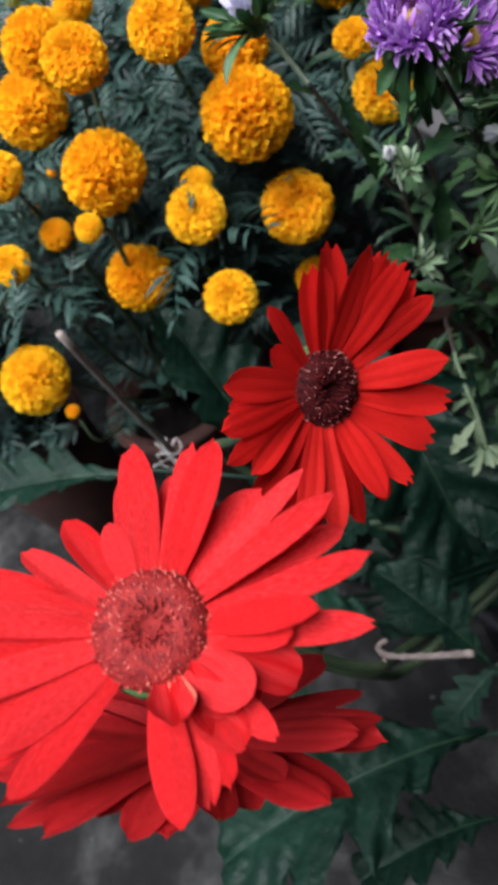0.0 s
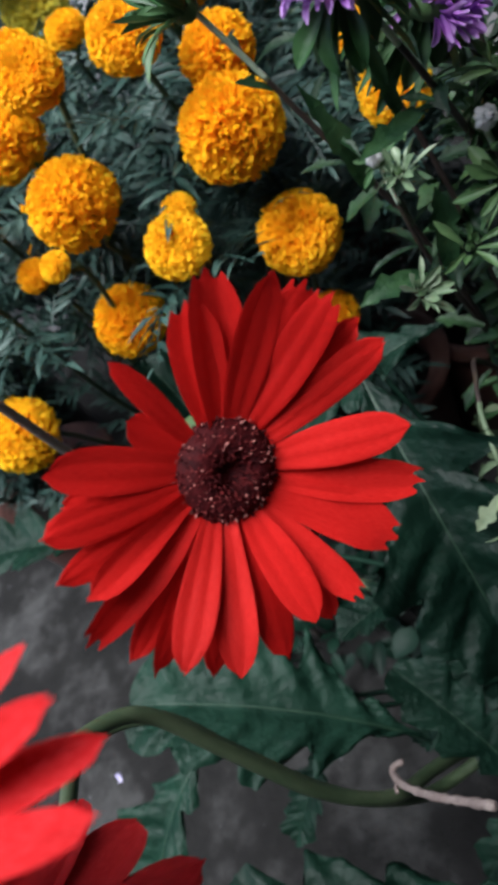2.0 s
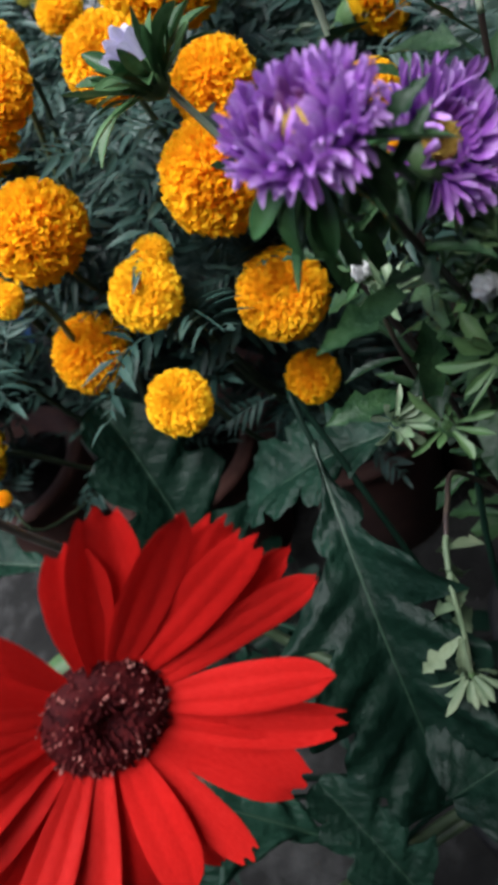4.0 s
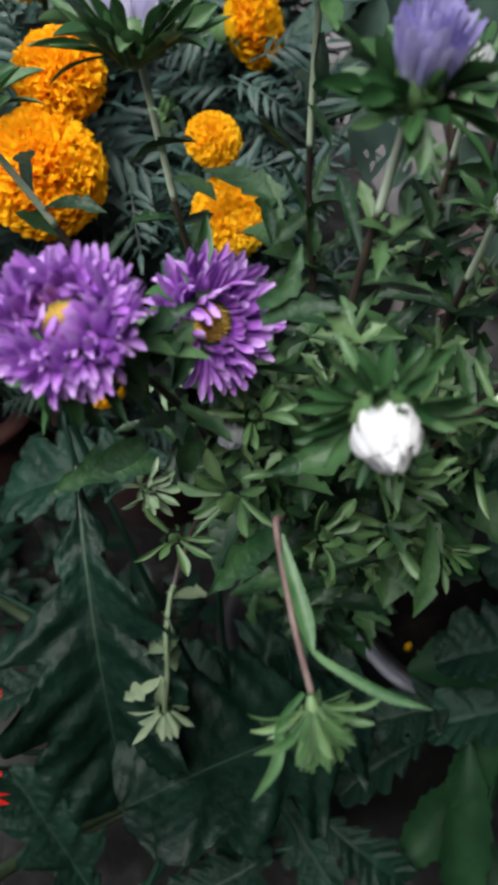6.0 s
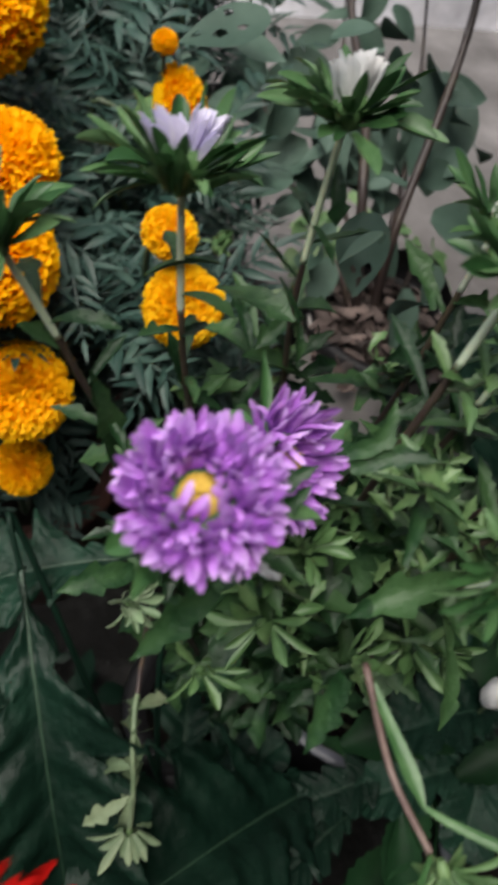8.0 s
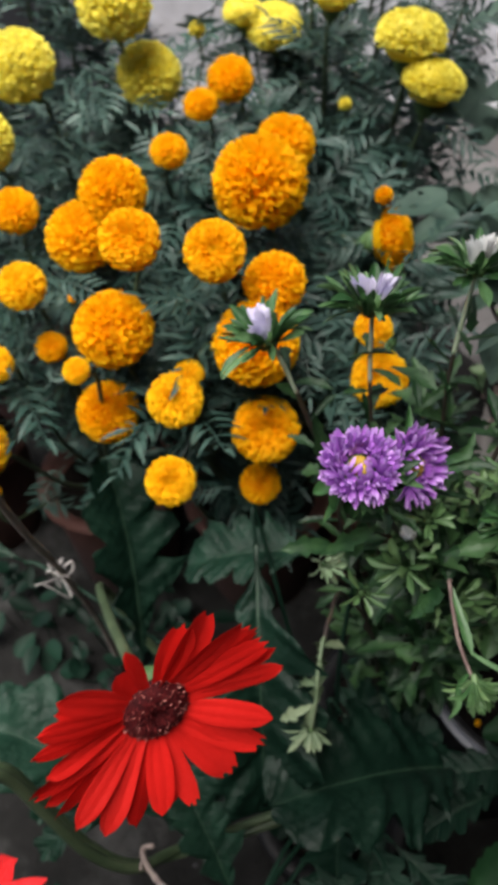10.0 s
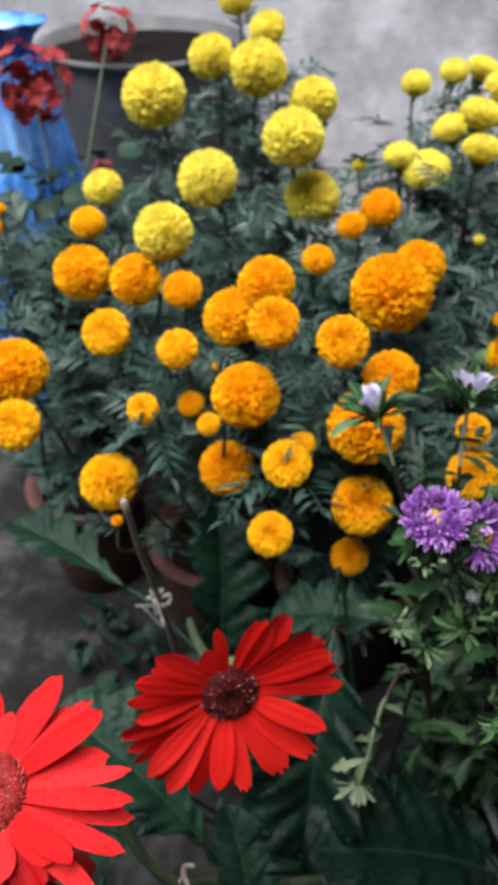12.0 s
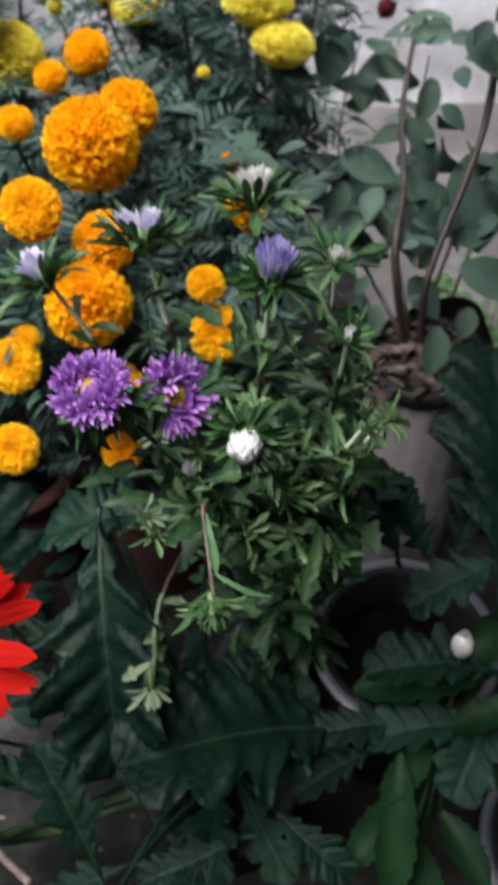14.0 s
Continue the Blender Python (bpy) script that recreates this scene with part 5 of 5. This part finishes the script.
tagged(new("bare_twig", _m.data("bare_twig", WOOD)), "short pale broken twig lying on gerbera leaves", "twig")
_m = Mesh()
_r2 = np.random.default_rng(9)
for _i in range(5):
    _a = np.array((-0.139, 0.419, 0.398))
    tube(_m, [_a + _r2.normal(0, 0.004, 3), _a + _r2.normal(0, 0.010, 3), _a + _r2.normal(0, 0.012, 3) - (0, 0, 0.008), _a + _r2.normal(0, 0.014, 3)], 0.0011, 0.0007, 5, 5)
tagged(new("string_tie", _m.data("string_tie", PALE_SACK)), "frayed pale string knotted round the cane stake", "string")


# ---- beyond the marigolds ----
def sack(name, at, r, height, mat, label, category, seed, fold=1.0, top=1.0):
    """A soft planting bag: creased, bulging and rolled over at the mouth."""
    rng = np.random.default_rng(seed)
    bag = thing(name, label, category, at)
    body = Mesh()
    prof = [(0.002, 0), (r * 0.85, 0.0), (r * 0.98, height * 0.12), (r * 1.05, height * 0.4), (r * 0.97, height * 0.75), (r * 1.0, height * 0.95), (r * 1.03, height), (r * 0.97, height * 0.99), (r * 0.92, height * 0.85)]
    fine = curve_points([(a, 0, b) for a, b in prof], 5)[:, (0, 2)]
    lathe(body, np.maximum(fine, (0.001, 0)), 56)
    v = body.v[-1]
    a, h = np.arctan2(v[:, 1], v[:, 0]), v[:, 2] / height
    crease = fold * 0.035 * np.sin(9 * a + 6 * h + rng.uniform(0, 6)) + fold * 0.03 * np.sin(17 * a - 9 * h) + fold * 0.03 * np.sin(5 * a + 11 * h)
    v[:, :2] *= (1 - (1 - top) * np.clip(h, 0, 1) ** 1.3)[:, None]
    if top < 1:
        v += rng.normal(0, 0.0025, v.shape) * np.clip(h, 0.1, 1)[:, None]
    v[:, :2] *= (1 + crease * np.clip(h * 4, 0.2, 1))[:, None]
    part("body", body, mat, bag)
    if top < 1:
        neck = Mesh()
        lathe(neck, [(r * 0.36, height * 0.93), (r * 0.22, height * 0.98), (r * 0.19, height * 1.0), (r * 0.3, height * 1.05), (r * 0.45, height * 1.08), (r * 0.28, height * 1.045), (r * 0.15, height * 1.0)], 40, 0.12)
        part("gathered_neck", neck, mat, bag)
        return bag
    lining = Mesh()
    lathe(lining, [(r * 1.06, height * 0.965), (r * 1.08, height * 0.985), (r * 1.04, height * 1.008), (r * 0.93, height * 1.005), (r * 0.89, height * 0.95), (r * 0.88, height * 0.8)], 40, 0.02)
    part("lining", lining, BLACK_PLASTIC, bag, "black plastic turned over the mouth")
    turns, rows = np.radians(np.linspace(-35, 120, 24)), 5
    flap = Mesh()
    v = []
    for i in range(rows):
        f = i / (rows - 1)
        rr = r * (1.0 + 0.1 * math.sin(f * 2.6)) * (1 + 0.03 * np.sin(turns * 7 + f * 3))
        v.append(np.stack([rr * np.cos(turns), rr * np.sin(turns), height * (0.96 + 0.13 * f * np.sin((turns - turns[0]) / (turns[-1] - turns[0]) * math.pi))], -1))
    flap.add(np.concatenate(v), grid_faces(rows, 24))
    part("loose_flap", flap, BLACK_PLASTIC, bag, "stiff black plastic edge standing up")
    earth = Mesh()
    lathe(earth, [(r * 0.93, height * 0.80), (r * 0.5, height * 0.82), (0.001, height * 0.83)], 30, 0.02)
    part("soil", earth, SOIL, bag)
    return bag
sack("planting_bag", (0.353, 0.649, 0.0), 0.064, 0.40, PALE_SACK, "creased pale planting bag with a dark mouth", "planting bag", 4, 0.4)
sack("plastic_bag", (-0.708, 1.253, 0.0), 0.15, 0.688, BLUE_PLASTIC, "crumpled bright blue plastic bag", "plastic bag", 8, 2.0, 0.35)
plant_pot((-0.705, 1.833, 0.0), 0.25, 0.2, 0.597, GREY_TUB, "wide grey tub of pale earth", GREY_TUB)
plant_pot((0.312, 0.395, 0.0), 0.092, 0.073, 0.245, BLACK_PLASTIC, "black pot with a grey rim", GREY_RIM, 0.0036, 0.06)
plant_pot((0.483, 0.229, 0.0), 0.095, 0.075, 0.098, BLACK_PLASTIC, "black pot with a grey rim", GREY_RIM, 0.0036, 0.06)



def oval_leaf(mesh, rng, foot, way, up, length, width, holes=False):
    """A broad oval leaf, folded a little along its rib."""
    v, f = strap(length, width, lambda u: max(0.03, math.sin(math.pi * min(1.0, 0.05 + 0.94 * u)) ** 0.8 * (1.3 - 0.6 * u)), rng.uniform(-0.9, 0.1), rng.uniform(0.1, 0.35), *((34, 23) if holes else (10, 7)), 0, rng.uniform(-0.3, 0.3))
    if holes:
        eaten = [(rng.uniform(0.25, 0.8), rng.uniform(-0.7, 0.7), rng.uniform(0.03, 0.085)) for _ in range(5)]
        f = [q for i, q in enumerate(f) if all(math.hypot(i // 22 / 33 - a, (i % 22 - 10.5) / 11 * 0.35 - b * 0.35) > r for a, b, r in eaten)]
    x = Vector(way).normalized()
    z = (Vector(up) - x * Vector(up).dot(x)).normalized()
    y = z.cross(x)
    m = Matrix(((x.x, y.x, z.x, foot[0]), (x.y, y.y, z.y, foot[1]), (x.z, y.z, z.z, foot[2]), (0, 0, 0, 1)))
    mesh.add(placed(v, m), f)


_rng = np.random.default_rng(55)
ROSE_AT = (0.353, 0.649, 0.31)
rose = thing("rose_bush", "leggy rose bush with grey-green leaves", "shrub", ROSE_AT)
for _pts in (((0.353, 0.649, 0.31), (0.359, 0.691, 0.427), (0.398, 0.779, 0.475), (0.438, 0.889, 0.516), (0.475, 1.028, 0.581)), ((0.353, 0.649, 0.31), (0.334, 0.686, 0.424), (0.328, 0.769, 0.47), (0.351, 0.864, 0.498), (0.402, 1.059, 0.546)), ((0.353, 0.649, 0.31), (0.322, 0.677, 0.417), (0.292, 0.772, 0.447), (0.278, 0.947, 0.494), (0.322, 1.136, 0.55)), ((0.353, 0.649, 0.31), (0.387, 0.718, 0.396), (0.445, 0.856, 0.407), (0.518, 1.025, 0.444)),
           ((0.353, 0.649, 0.31), (0.344, 0.66, 0.46), (0.353, 0.68, 0.504), (0.384, 0.73, 0.558), (0.405, 0.77, 0.6), (0.413, 0.8, 0.652)),
           ((0.353, 0.649, 0.31), (0.313, 0.67, 0.497), (0.327, 0.75, 0.543), (0.336, 0.85, 0.573), (0.359, 0.95, 0.615))):
    _m = Mesh()
    tube(_m, [rel(p, ROSE_AT) for p in _pts], *((0.0046, 0.003) if _pts[-1][1] < 0.96 else (0.0030, 0.0013)), 8, 8, 0.06, _rng)
    part("branch", _m, STEM_DARK, rose, "bare brown branch")


def rose_leaves(rows):
    """For each row a leaf, and two smaller ones near it."""
    for at, size, holed in rows:
        for k in range(3):
            mesh = Mesh()
            a = _rng.uniform(0, 6.3)
            q = np.array(rel(at, ROSE_AT)) + (_rng.normal(0, 0.028, 3) if k else 0)
            s = size * (1.12 if k == 0 else _rng.uniform(0.45, 0.8))
            oval_leaf(mesh, _rng, q, (math.cos(a), math.sin(a) * 0.7, _rng.uniform(-0.7, 0.1)), (_rng.uniform(-0.5, 0.5), _rng.uniform(-0.7, 0.3), 0.8), s, s * _rng.uniform(0.5, 0.7), holed and k == 0)
            part("leaf", mesh, GREY_GREEN, rose, "leaf eaten through in places" if holed and k == 0 else "")


rose_leaves((
    ((0.180, 0.571, 0.688), 0.040, True),
    ((0.212, 0.472, 0.652), 0.034, True),
    ((0.324, 0.817, 0.512), 0.095, False),
    ((0.379, 0.889, 0.519), 0.080, False),
    ((0.286, 0.748, 0.507), 0.072, False),
    ((0.415, 0.897, 0.603), 0.080, False),
    ((0.405, 0.973, 0.616), 0.071, True),
    ((0.379, 0.676, 0.492), 0.069, False),
    ((0.338, 0.702, 0.464), 0.048, False),
    ((0.273, 0.725, 0.487), 0.054, False),
    ((0.276, 1.032, 0.528), 0.073, False),
    ((0.308, 0.974, 0.516), 0.064, False),
    ((0.358, 1.054, 0.543), 0.066, False),
    ((0.368, 0.803, 0.497), 0.063, False),
    ((0.256, 1.045, 0.501), 0.061, False),
))
rose_leaves((
    ((0.215, 0.826, 0.577), 0.053, True),
    ((0.414, 0.814, 0.541), 0.097, False),
    ((0.208, 0.706, 0.502), 0.051, True),
    ((0.26, 0.704, 0.508), 0.070, False),
    ((0.292, 0.742, 0.518), 0.057, False),
    ((0.283, 0.653, 0.469), 0.037, True),
    ((0.332, 1.054, 0.643), 0.085, False),
    ((0.279, 1.014, 0.605), 0.077, False),
    ((0.303, 0.926, 0.581), 0.081, False),
    ((0.244, 1.124, 0.544), 0.070, False),
    ((0.314, 0.888, 0.494), 0.075, False),
    ((0.253, 0.794, 0.521), 0.056, False),
    ((0.432, 0.845, 0.504), 0.058, False),
    ((0.318, 0.742, 0.474), 0.049, False),
    ((0.301, 0.68, 0.446), 0.042, False),
))
rose_leaves((
    ((0.383, 0.8, 0.673), 0.050, True),
    ((0.391, 0.75, 0.672), 0.050, False),
    ((0.339, 0.85, 0.563), 0.055, False),
    ((0.378, 0.8, 0.551), 0.070, False),
    ((0.311, 0.72, 0.517), 0.050, False),
    ((0.342, 0.75, 0.542), 0.050, True),
    ((0.378, 0.72, 0.5), 0.040, False),
    ((0.411, 0.75, 0.539), 0.045, False),
    ((0.31, 0.9, 0.481), 0.060, False),
    ((0.286, 0.85, 0.451), 0.050, False),
    ((0.377, 0.9, 0.586), 0.050, False),
    ((0.228, 0.8, 0.513), 0.050, False),
))

_m = Mesh()
for _i in range(14):
    _a, _f = _i * 2.4, (_i + 1) / 14
    _v, _fc = strap(0.022, 0.018, lambda u: 0.5 + 0.5 * math.sin(math.pi * u * 0.8), 0.9, 0.8, 5, 4)
    _m.add(placed(_v, Matrix.Rotation(_a, 4, "Z") @ Matrix.Translation((0.009 * _f, 0, -0.008)) @ Matrix.Rotation(-1.35 + 0.5 * _f, 4, "Y")), _fc)
part("rose_bloom", _m, DARK_ROSE, rose, "small dark red bloom", Matrix.Translation(rel((0.356, 1.16, 0.569), ROSE_AT)))

# leafy plant with a white bud beside the grey-rimmed pots
LEAFY_AT = (0.337, 0.302, 0.249)
leafy = thing("leafy_plant", "low plant with glossy toothed leaves and one white bud", "plant", LEAFY_AT)
FRESH_GREEN = noisy("leafy_plant_green", (0.003, 0.015, 0.005), (0.006, 0.026, 0.009), (0.014, 0.046, 0.017), 22, rough=0.55, bump=0.35, bump_scale=60, objects=0.4, through_light=0.12, spec=0.16, depth=0.003)
for _a, _b, _w in (((0.367, 0.321, 0.330), (0.251, 0.319, 0.310), 0.46), ((0.331, 0.284, 0.300), (0.385, 0.289, 0.335), 0.5), ((0.273, 0.170, 0.200), (0.284, 0.247, 0.300), 0.3),
                   ((0.325, 0.237, 0.220), (0.358, 0.182, 0.200), 0.5), ((0.317, 0.283, 0.260), (0.270, 0.235, 0.260), 0.5),
                   ((0.345, 0.330, 0.290), (0.400, 0.385, 0.320), 0.46), ((0.360, 0.270, 0.230), (0.430, 0.240, 0.250), 0.46), ((0.300, 0.255, 0.190), (0.240, 0.200, 0.190), 0.5),
                   ((0.310, 0.220, 0.180), (0.300, 0.140, 0.190), 0.45), ((0.360, 0.320, 0.200), (0.290, 0.335, 0.230), 0.5)):
    _m = Mesh()
    _x = Vector(_b) - Vector(_a)
    _v, _fc = strap(_x.length * 1.05, _x.length * _w, lambda u: blade(u) * (1 - 0.22 * ((u * 7.5) % 1.0)), _rng.uniform(-0.7, -0.3), 0.45, 26, 7, 0, _rng.uniform(-0.3, 0.3))
    _x += Vector((0, 0, 0.2 * _x.length))
    _m.add(placed(_v, Matrix.Translation(rel(_a, LEAFY_AT)) @ _x.to_track_quat("X", "Z").to_matrix().to_4x4()), _fc)
    part("leaf", _m, FRESH_GREEN, leafy)
    _m = Mesh()
    tube(_m, [(0, 0, -0.03), tuple(0.5 * c + (0.01 if i == 2 else 0) for i, c in enumerate(rel(_a, LEAFY_AT))), rel(_a, LEAFY_AT)], 0.0022, 0.0015, 6, 5)
    part("leaf_stalk", _m, FRESH_GREEN, leafy)
_m = Mesh()
for _i in range(12):
    _v, _fc = strap(0.027, 0.018, lambda u: 0.4 + 0.6 * math.sin(math.pi * min(1, u * 0.8 + 0.1)), 1.1, 0.9, 6, 4)
    _m.add(placed(_v, Matrix.Rotation(_i * 2.4, 4, "Z") @ Matrix.Translation((0.006, 0, -0.010)) @ Matrix.Rotation(-1.3 + 0.03 * _i, 4, "Y")), _fc)
part("bud", _m, WHITE, leafy, "closed white bud", Matrix.Translation(rel((0.33, 0.315, 0.393), LEAFY_AT)))
_m = Mesh()
tube(_m, [(0, 0, 0), tuple(a * 0.6 for a in rel((0.33, 0.315, 0.393), LEAFY_AT)), rel((0.33, 0.315, 0.393), LEAFY_AT)], 0.002, 0.0016, 6, 6)
part("stalk", _m, STEM_GREEN, leafy)
part("bud", HEADS["amber"][2], None, leafy, "small yellow bud", Matrix.Translation(rel((0.278, 0.367, 0.186), LEAFY_AT)) @ Matrix.Diagonal((0.006, 0.006, 0.006, 1)))
_m = Mesh()
tube(_m, [(0, 0, 0), tuple(a * 0.6 for a in rel((0.278, 0.367, 0.186), LEAFY_AT)), rel((0.278, 0.367, 0.186), LEAFY_AT)], 0.002, 0.0014, 6, 6)
part("stalk", _m, STEM_GREEN, leafy)


# geraniums by the blue bag, weeds by the pale bag
def cluster(at, radius, mat, count, petal, seed):
    rng = np.random.default_rng(seed)
    mesh = Mesh()
    for i in range(count):
        p = rng.normal(0, 1, 3)
        p = p / np.linalg.norm(p) * radius * rng.uniform(0.5, 1.0)
        turn = frame_of(p + (0, 0, 0.3 * radius), rng.uniform(0, 6))
        for k in range(5):
            v, f = strap(petal, petal * 0.8, lambda u: 0.35 + 0.65 * math.sin(math.pi * min(1, 0.1 + u * 0.75)), -0.3, 0.2, 4, 4)
            mesh.add(placed(v, Matrix.Translation(p) @ turn @ Matrix.Rotation(k * 1.2566, 4, "Z") @ Matrix.Rotation(-0.3, 4, "Y")), f)
    return mesh


def round_leaf_plant(name, label, at, count, reach, leaf, mat, seed, blooms=(), kind="plant"):
    rng = np.random.default_rng(seed)
    plant = thing(name, label, kind, at)
    foliage, stems = Mesh(), Mesh()
    for i in range(count):
        a, r = rng.uniform(0, 6.3), reach * math.sqrt(rng.random())
        p = np.array((r * math.cos(a), r * math.sin(a), rng.uniform(0.15, 1.0) * reach * 1.3))
        oval_leaf(foliage, rng, p, (math.cos(a), math.sin(a), rng.uniform(-0.5, 0.2)), (rng.uniform(-0.3, 0.3), rng.uniform(-0.6, 0.1), 1), leaf * rng.uniform(0.6, 1.1), leaf * rng.uniform(0.6, 1.0))
        if i % 3 == 0:
            tube(stems, [(0, 0, 0), p * (0.7, 0.7, 0.6), p], 0.002, 0.0012, 5, 4)
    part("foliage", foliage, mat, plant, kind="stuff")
    for p, radius in blooms:
        q = rel(p, at)
        part("bloom", cluster(q, radius, GERANIUM, 44, radius * 0.24, seed + 3), GERANIUM, plant, "loose head of red blooms", Matrix.Translation(q))
        tube(stems, [(0, 0, 0), (q[0] * 0.6, q[1] * 0.6, q[2] * 0.6), q], 0.0025, 0.0018, 6, 5)
    part("stem", stems, STEM_GREEN, plant, kind="stuff")
    return plant


round_leaf_plant("geranium_plant", "geranium with round leaves and red blooms", (-0.526, 1.013, 0.416), 70, 0.13, 0.06, BROAD_GREEN, 61, (((-0.618, 1.153, 0.673), 0.07), ((-0.658, 1.547, 0.665), 0.06), ((-0.457, 1.048, 0.585), 0.016)))
plant_pot((-0.526, 1.013, 0.0), 0.1, 0.08, 0.436, BLACK_PLASTIC, "black plastic pot of a geranium")
round_leaf_plant("weed_clump", "clump of light green weeds on the concrete", (0.545, 1.03, 0.0), 150, 0.12, 0.032, PALE_GREEN, 62, kind="weed")

broad = round_leaf_plant("broad_leaf_plant", "dark broad-leaved plant beside the planting bag", (0.286, 0.457, 0.120), 26, 0.06, 0.036, BROAD_GREEN, 63)
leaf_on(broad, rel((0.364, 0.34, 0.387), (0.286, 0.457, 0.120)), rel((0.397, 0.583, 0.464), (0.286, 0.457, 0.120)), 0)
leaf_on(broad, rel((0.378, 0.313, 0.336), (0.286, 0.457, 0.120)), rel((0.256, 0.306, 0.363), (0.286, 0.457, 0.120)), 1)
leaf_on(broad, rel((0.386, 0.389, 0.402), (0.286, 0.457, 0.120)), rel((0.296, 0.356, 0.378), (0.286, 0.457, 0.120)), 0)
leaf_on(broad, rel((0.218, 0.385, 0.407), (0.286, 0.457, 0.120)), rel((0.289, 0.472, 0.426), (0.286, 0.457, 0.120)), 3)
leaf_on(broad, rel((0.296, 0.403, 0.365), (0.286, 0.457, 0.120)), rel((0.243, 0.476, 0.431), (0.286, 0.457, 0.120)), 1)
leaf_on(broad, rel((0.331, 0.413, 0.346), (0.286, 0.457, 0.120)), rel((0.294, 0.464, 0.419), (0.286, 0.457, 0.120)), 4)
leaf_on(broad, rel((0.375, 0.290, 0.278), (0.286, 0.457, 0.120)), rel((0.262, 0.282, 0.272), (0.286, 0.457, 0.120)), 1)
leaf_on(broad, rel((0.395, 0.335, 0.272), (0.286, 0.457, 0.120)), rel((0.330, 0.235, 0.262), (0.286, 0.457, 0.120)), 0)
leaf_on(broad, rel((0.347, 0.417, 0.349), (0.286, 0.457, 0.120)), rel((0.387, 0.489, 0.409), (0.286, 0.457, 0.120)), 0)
plant_pot((0.286, 0.457, 0.0), 0.06, 0.05, 0.130, BLACK_PLASTIC, "black pot of a broad-leaved plant")

_m = Mesh()
_v, _fc = strap(0.010, 0.006, lambda u: 0.8 + 0.2 * math.cos(7 * u), 0.5, 0.4, 5, 3)
_m.add(placed(_v, Matrix.Translation((-0.447, 0.412, 0.008)) @ Matrix.Rotation(1.9, 4, "Z")), _fc)
tagged(new("paper_scrap", _m.data("paper_scrap", LAVENDER)), "tiny pale lilac paper scrap on the ground", "litter")
_m = Mesh()
for _i in range(320):
    _p = np.array(ROSE_AT) + _rng.uniform(-1, 1, 3) * (0.052, 0.052, 0.016) + (-0.004, -0.008, 0.088)
    oval_leaf(_m, _rng, _p, _rng.normal(0, 1, 3) * (1, 1, 0.5), (_rng.uniform(-0.8, 0.8), _rng.uniform(-0.6, 0.6), 1), _rng.uniform(0.012, 0.026), _rng.uniform(0.006, 0.013))
tagged(new("leaf_litter", _m.data("leaf_litter", DRY_LEAF)), "dry brown leaves heaped in the planting bag", "leaf litter", kind="stuff")



def low_weeds(at, reach, count, seed):
    """Small dark leaves close to the ground."""
    rng = np.random.default_rng(seed)
    plant = thing("weed_clump", "low dark green weeds on the ground", "weed", at)
    for i in range(count):
        a, r = rng.uniform(0, 6.3), reach * math.sqrt(rng.random())
        p = np.array((r * math.cos(a), r * math.sin(a), rng.uniform(0.01, 0.09)))
        b = rng.uniform(0, 6.3)
        s = rng.uniform(0.018, 0.045)
        leaf = Mesh()
        oval_leaf(leaf, rng, p, (math.cos(b), math.sin(b), rng.uniform(-0.4, 0.3)), (rng.uniform(-0.4, 0.4), rng.uniform(-0.4, 0.4), 1), s, s * rng.uniform(0.4, 0.7))
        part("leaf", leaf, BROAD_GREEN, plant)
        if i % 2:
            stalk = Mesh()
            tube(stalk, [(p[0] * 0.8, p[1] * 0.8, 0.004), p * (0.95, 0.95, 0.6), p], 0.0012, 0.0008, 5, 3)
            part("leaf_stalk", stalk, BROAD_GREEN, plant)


low_weeds((-0.12, 0.5, 0.006), 0.1, 70, 5)
low_weeds((0.0, 0.42, 0.006), 0.09, 70, 6)
low_weeds((-0.3, 0.56, 0.006), 0.07, 30, 7)
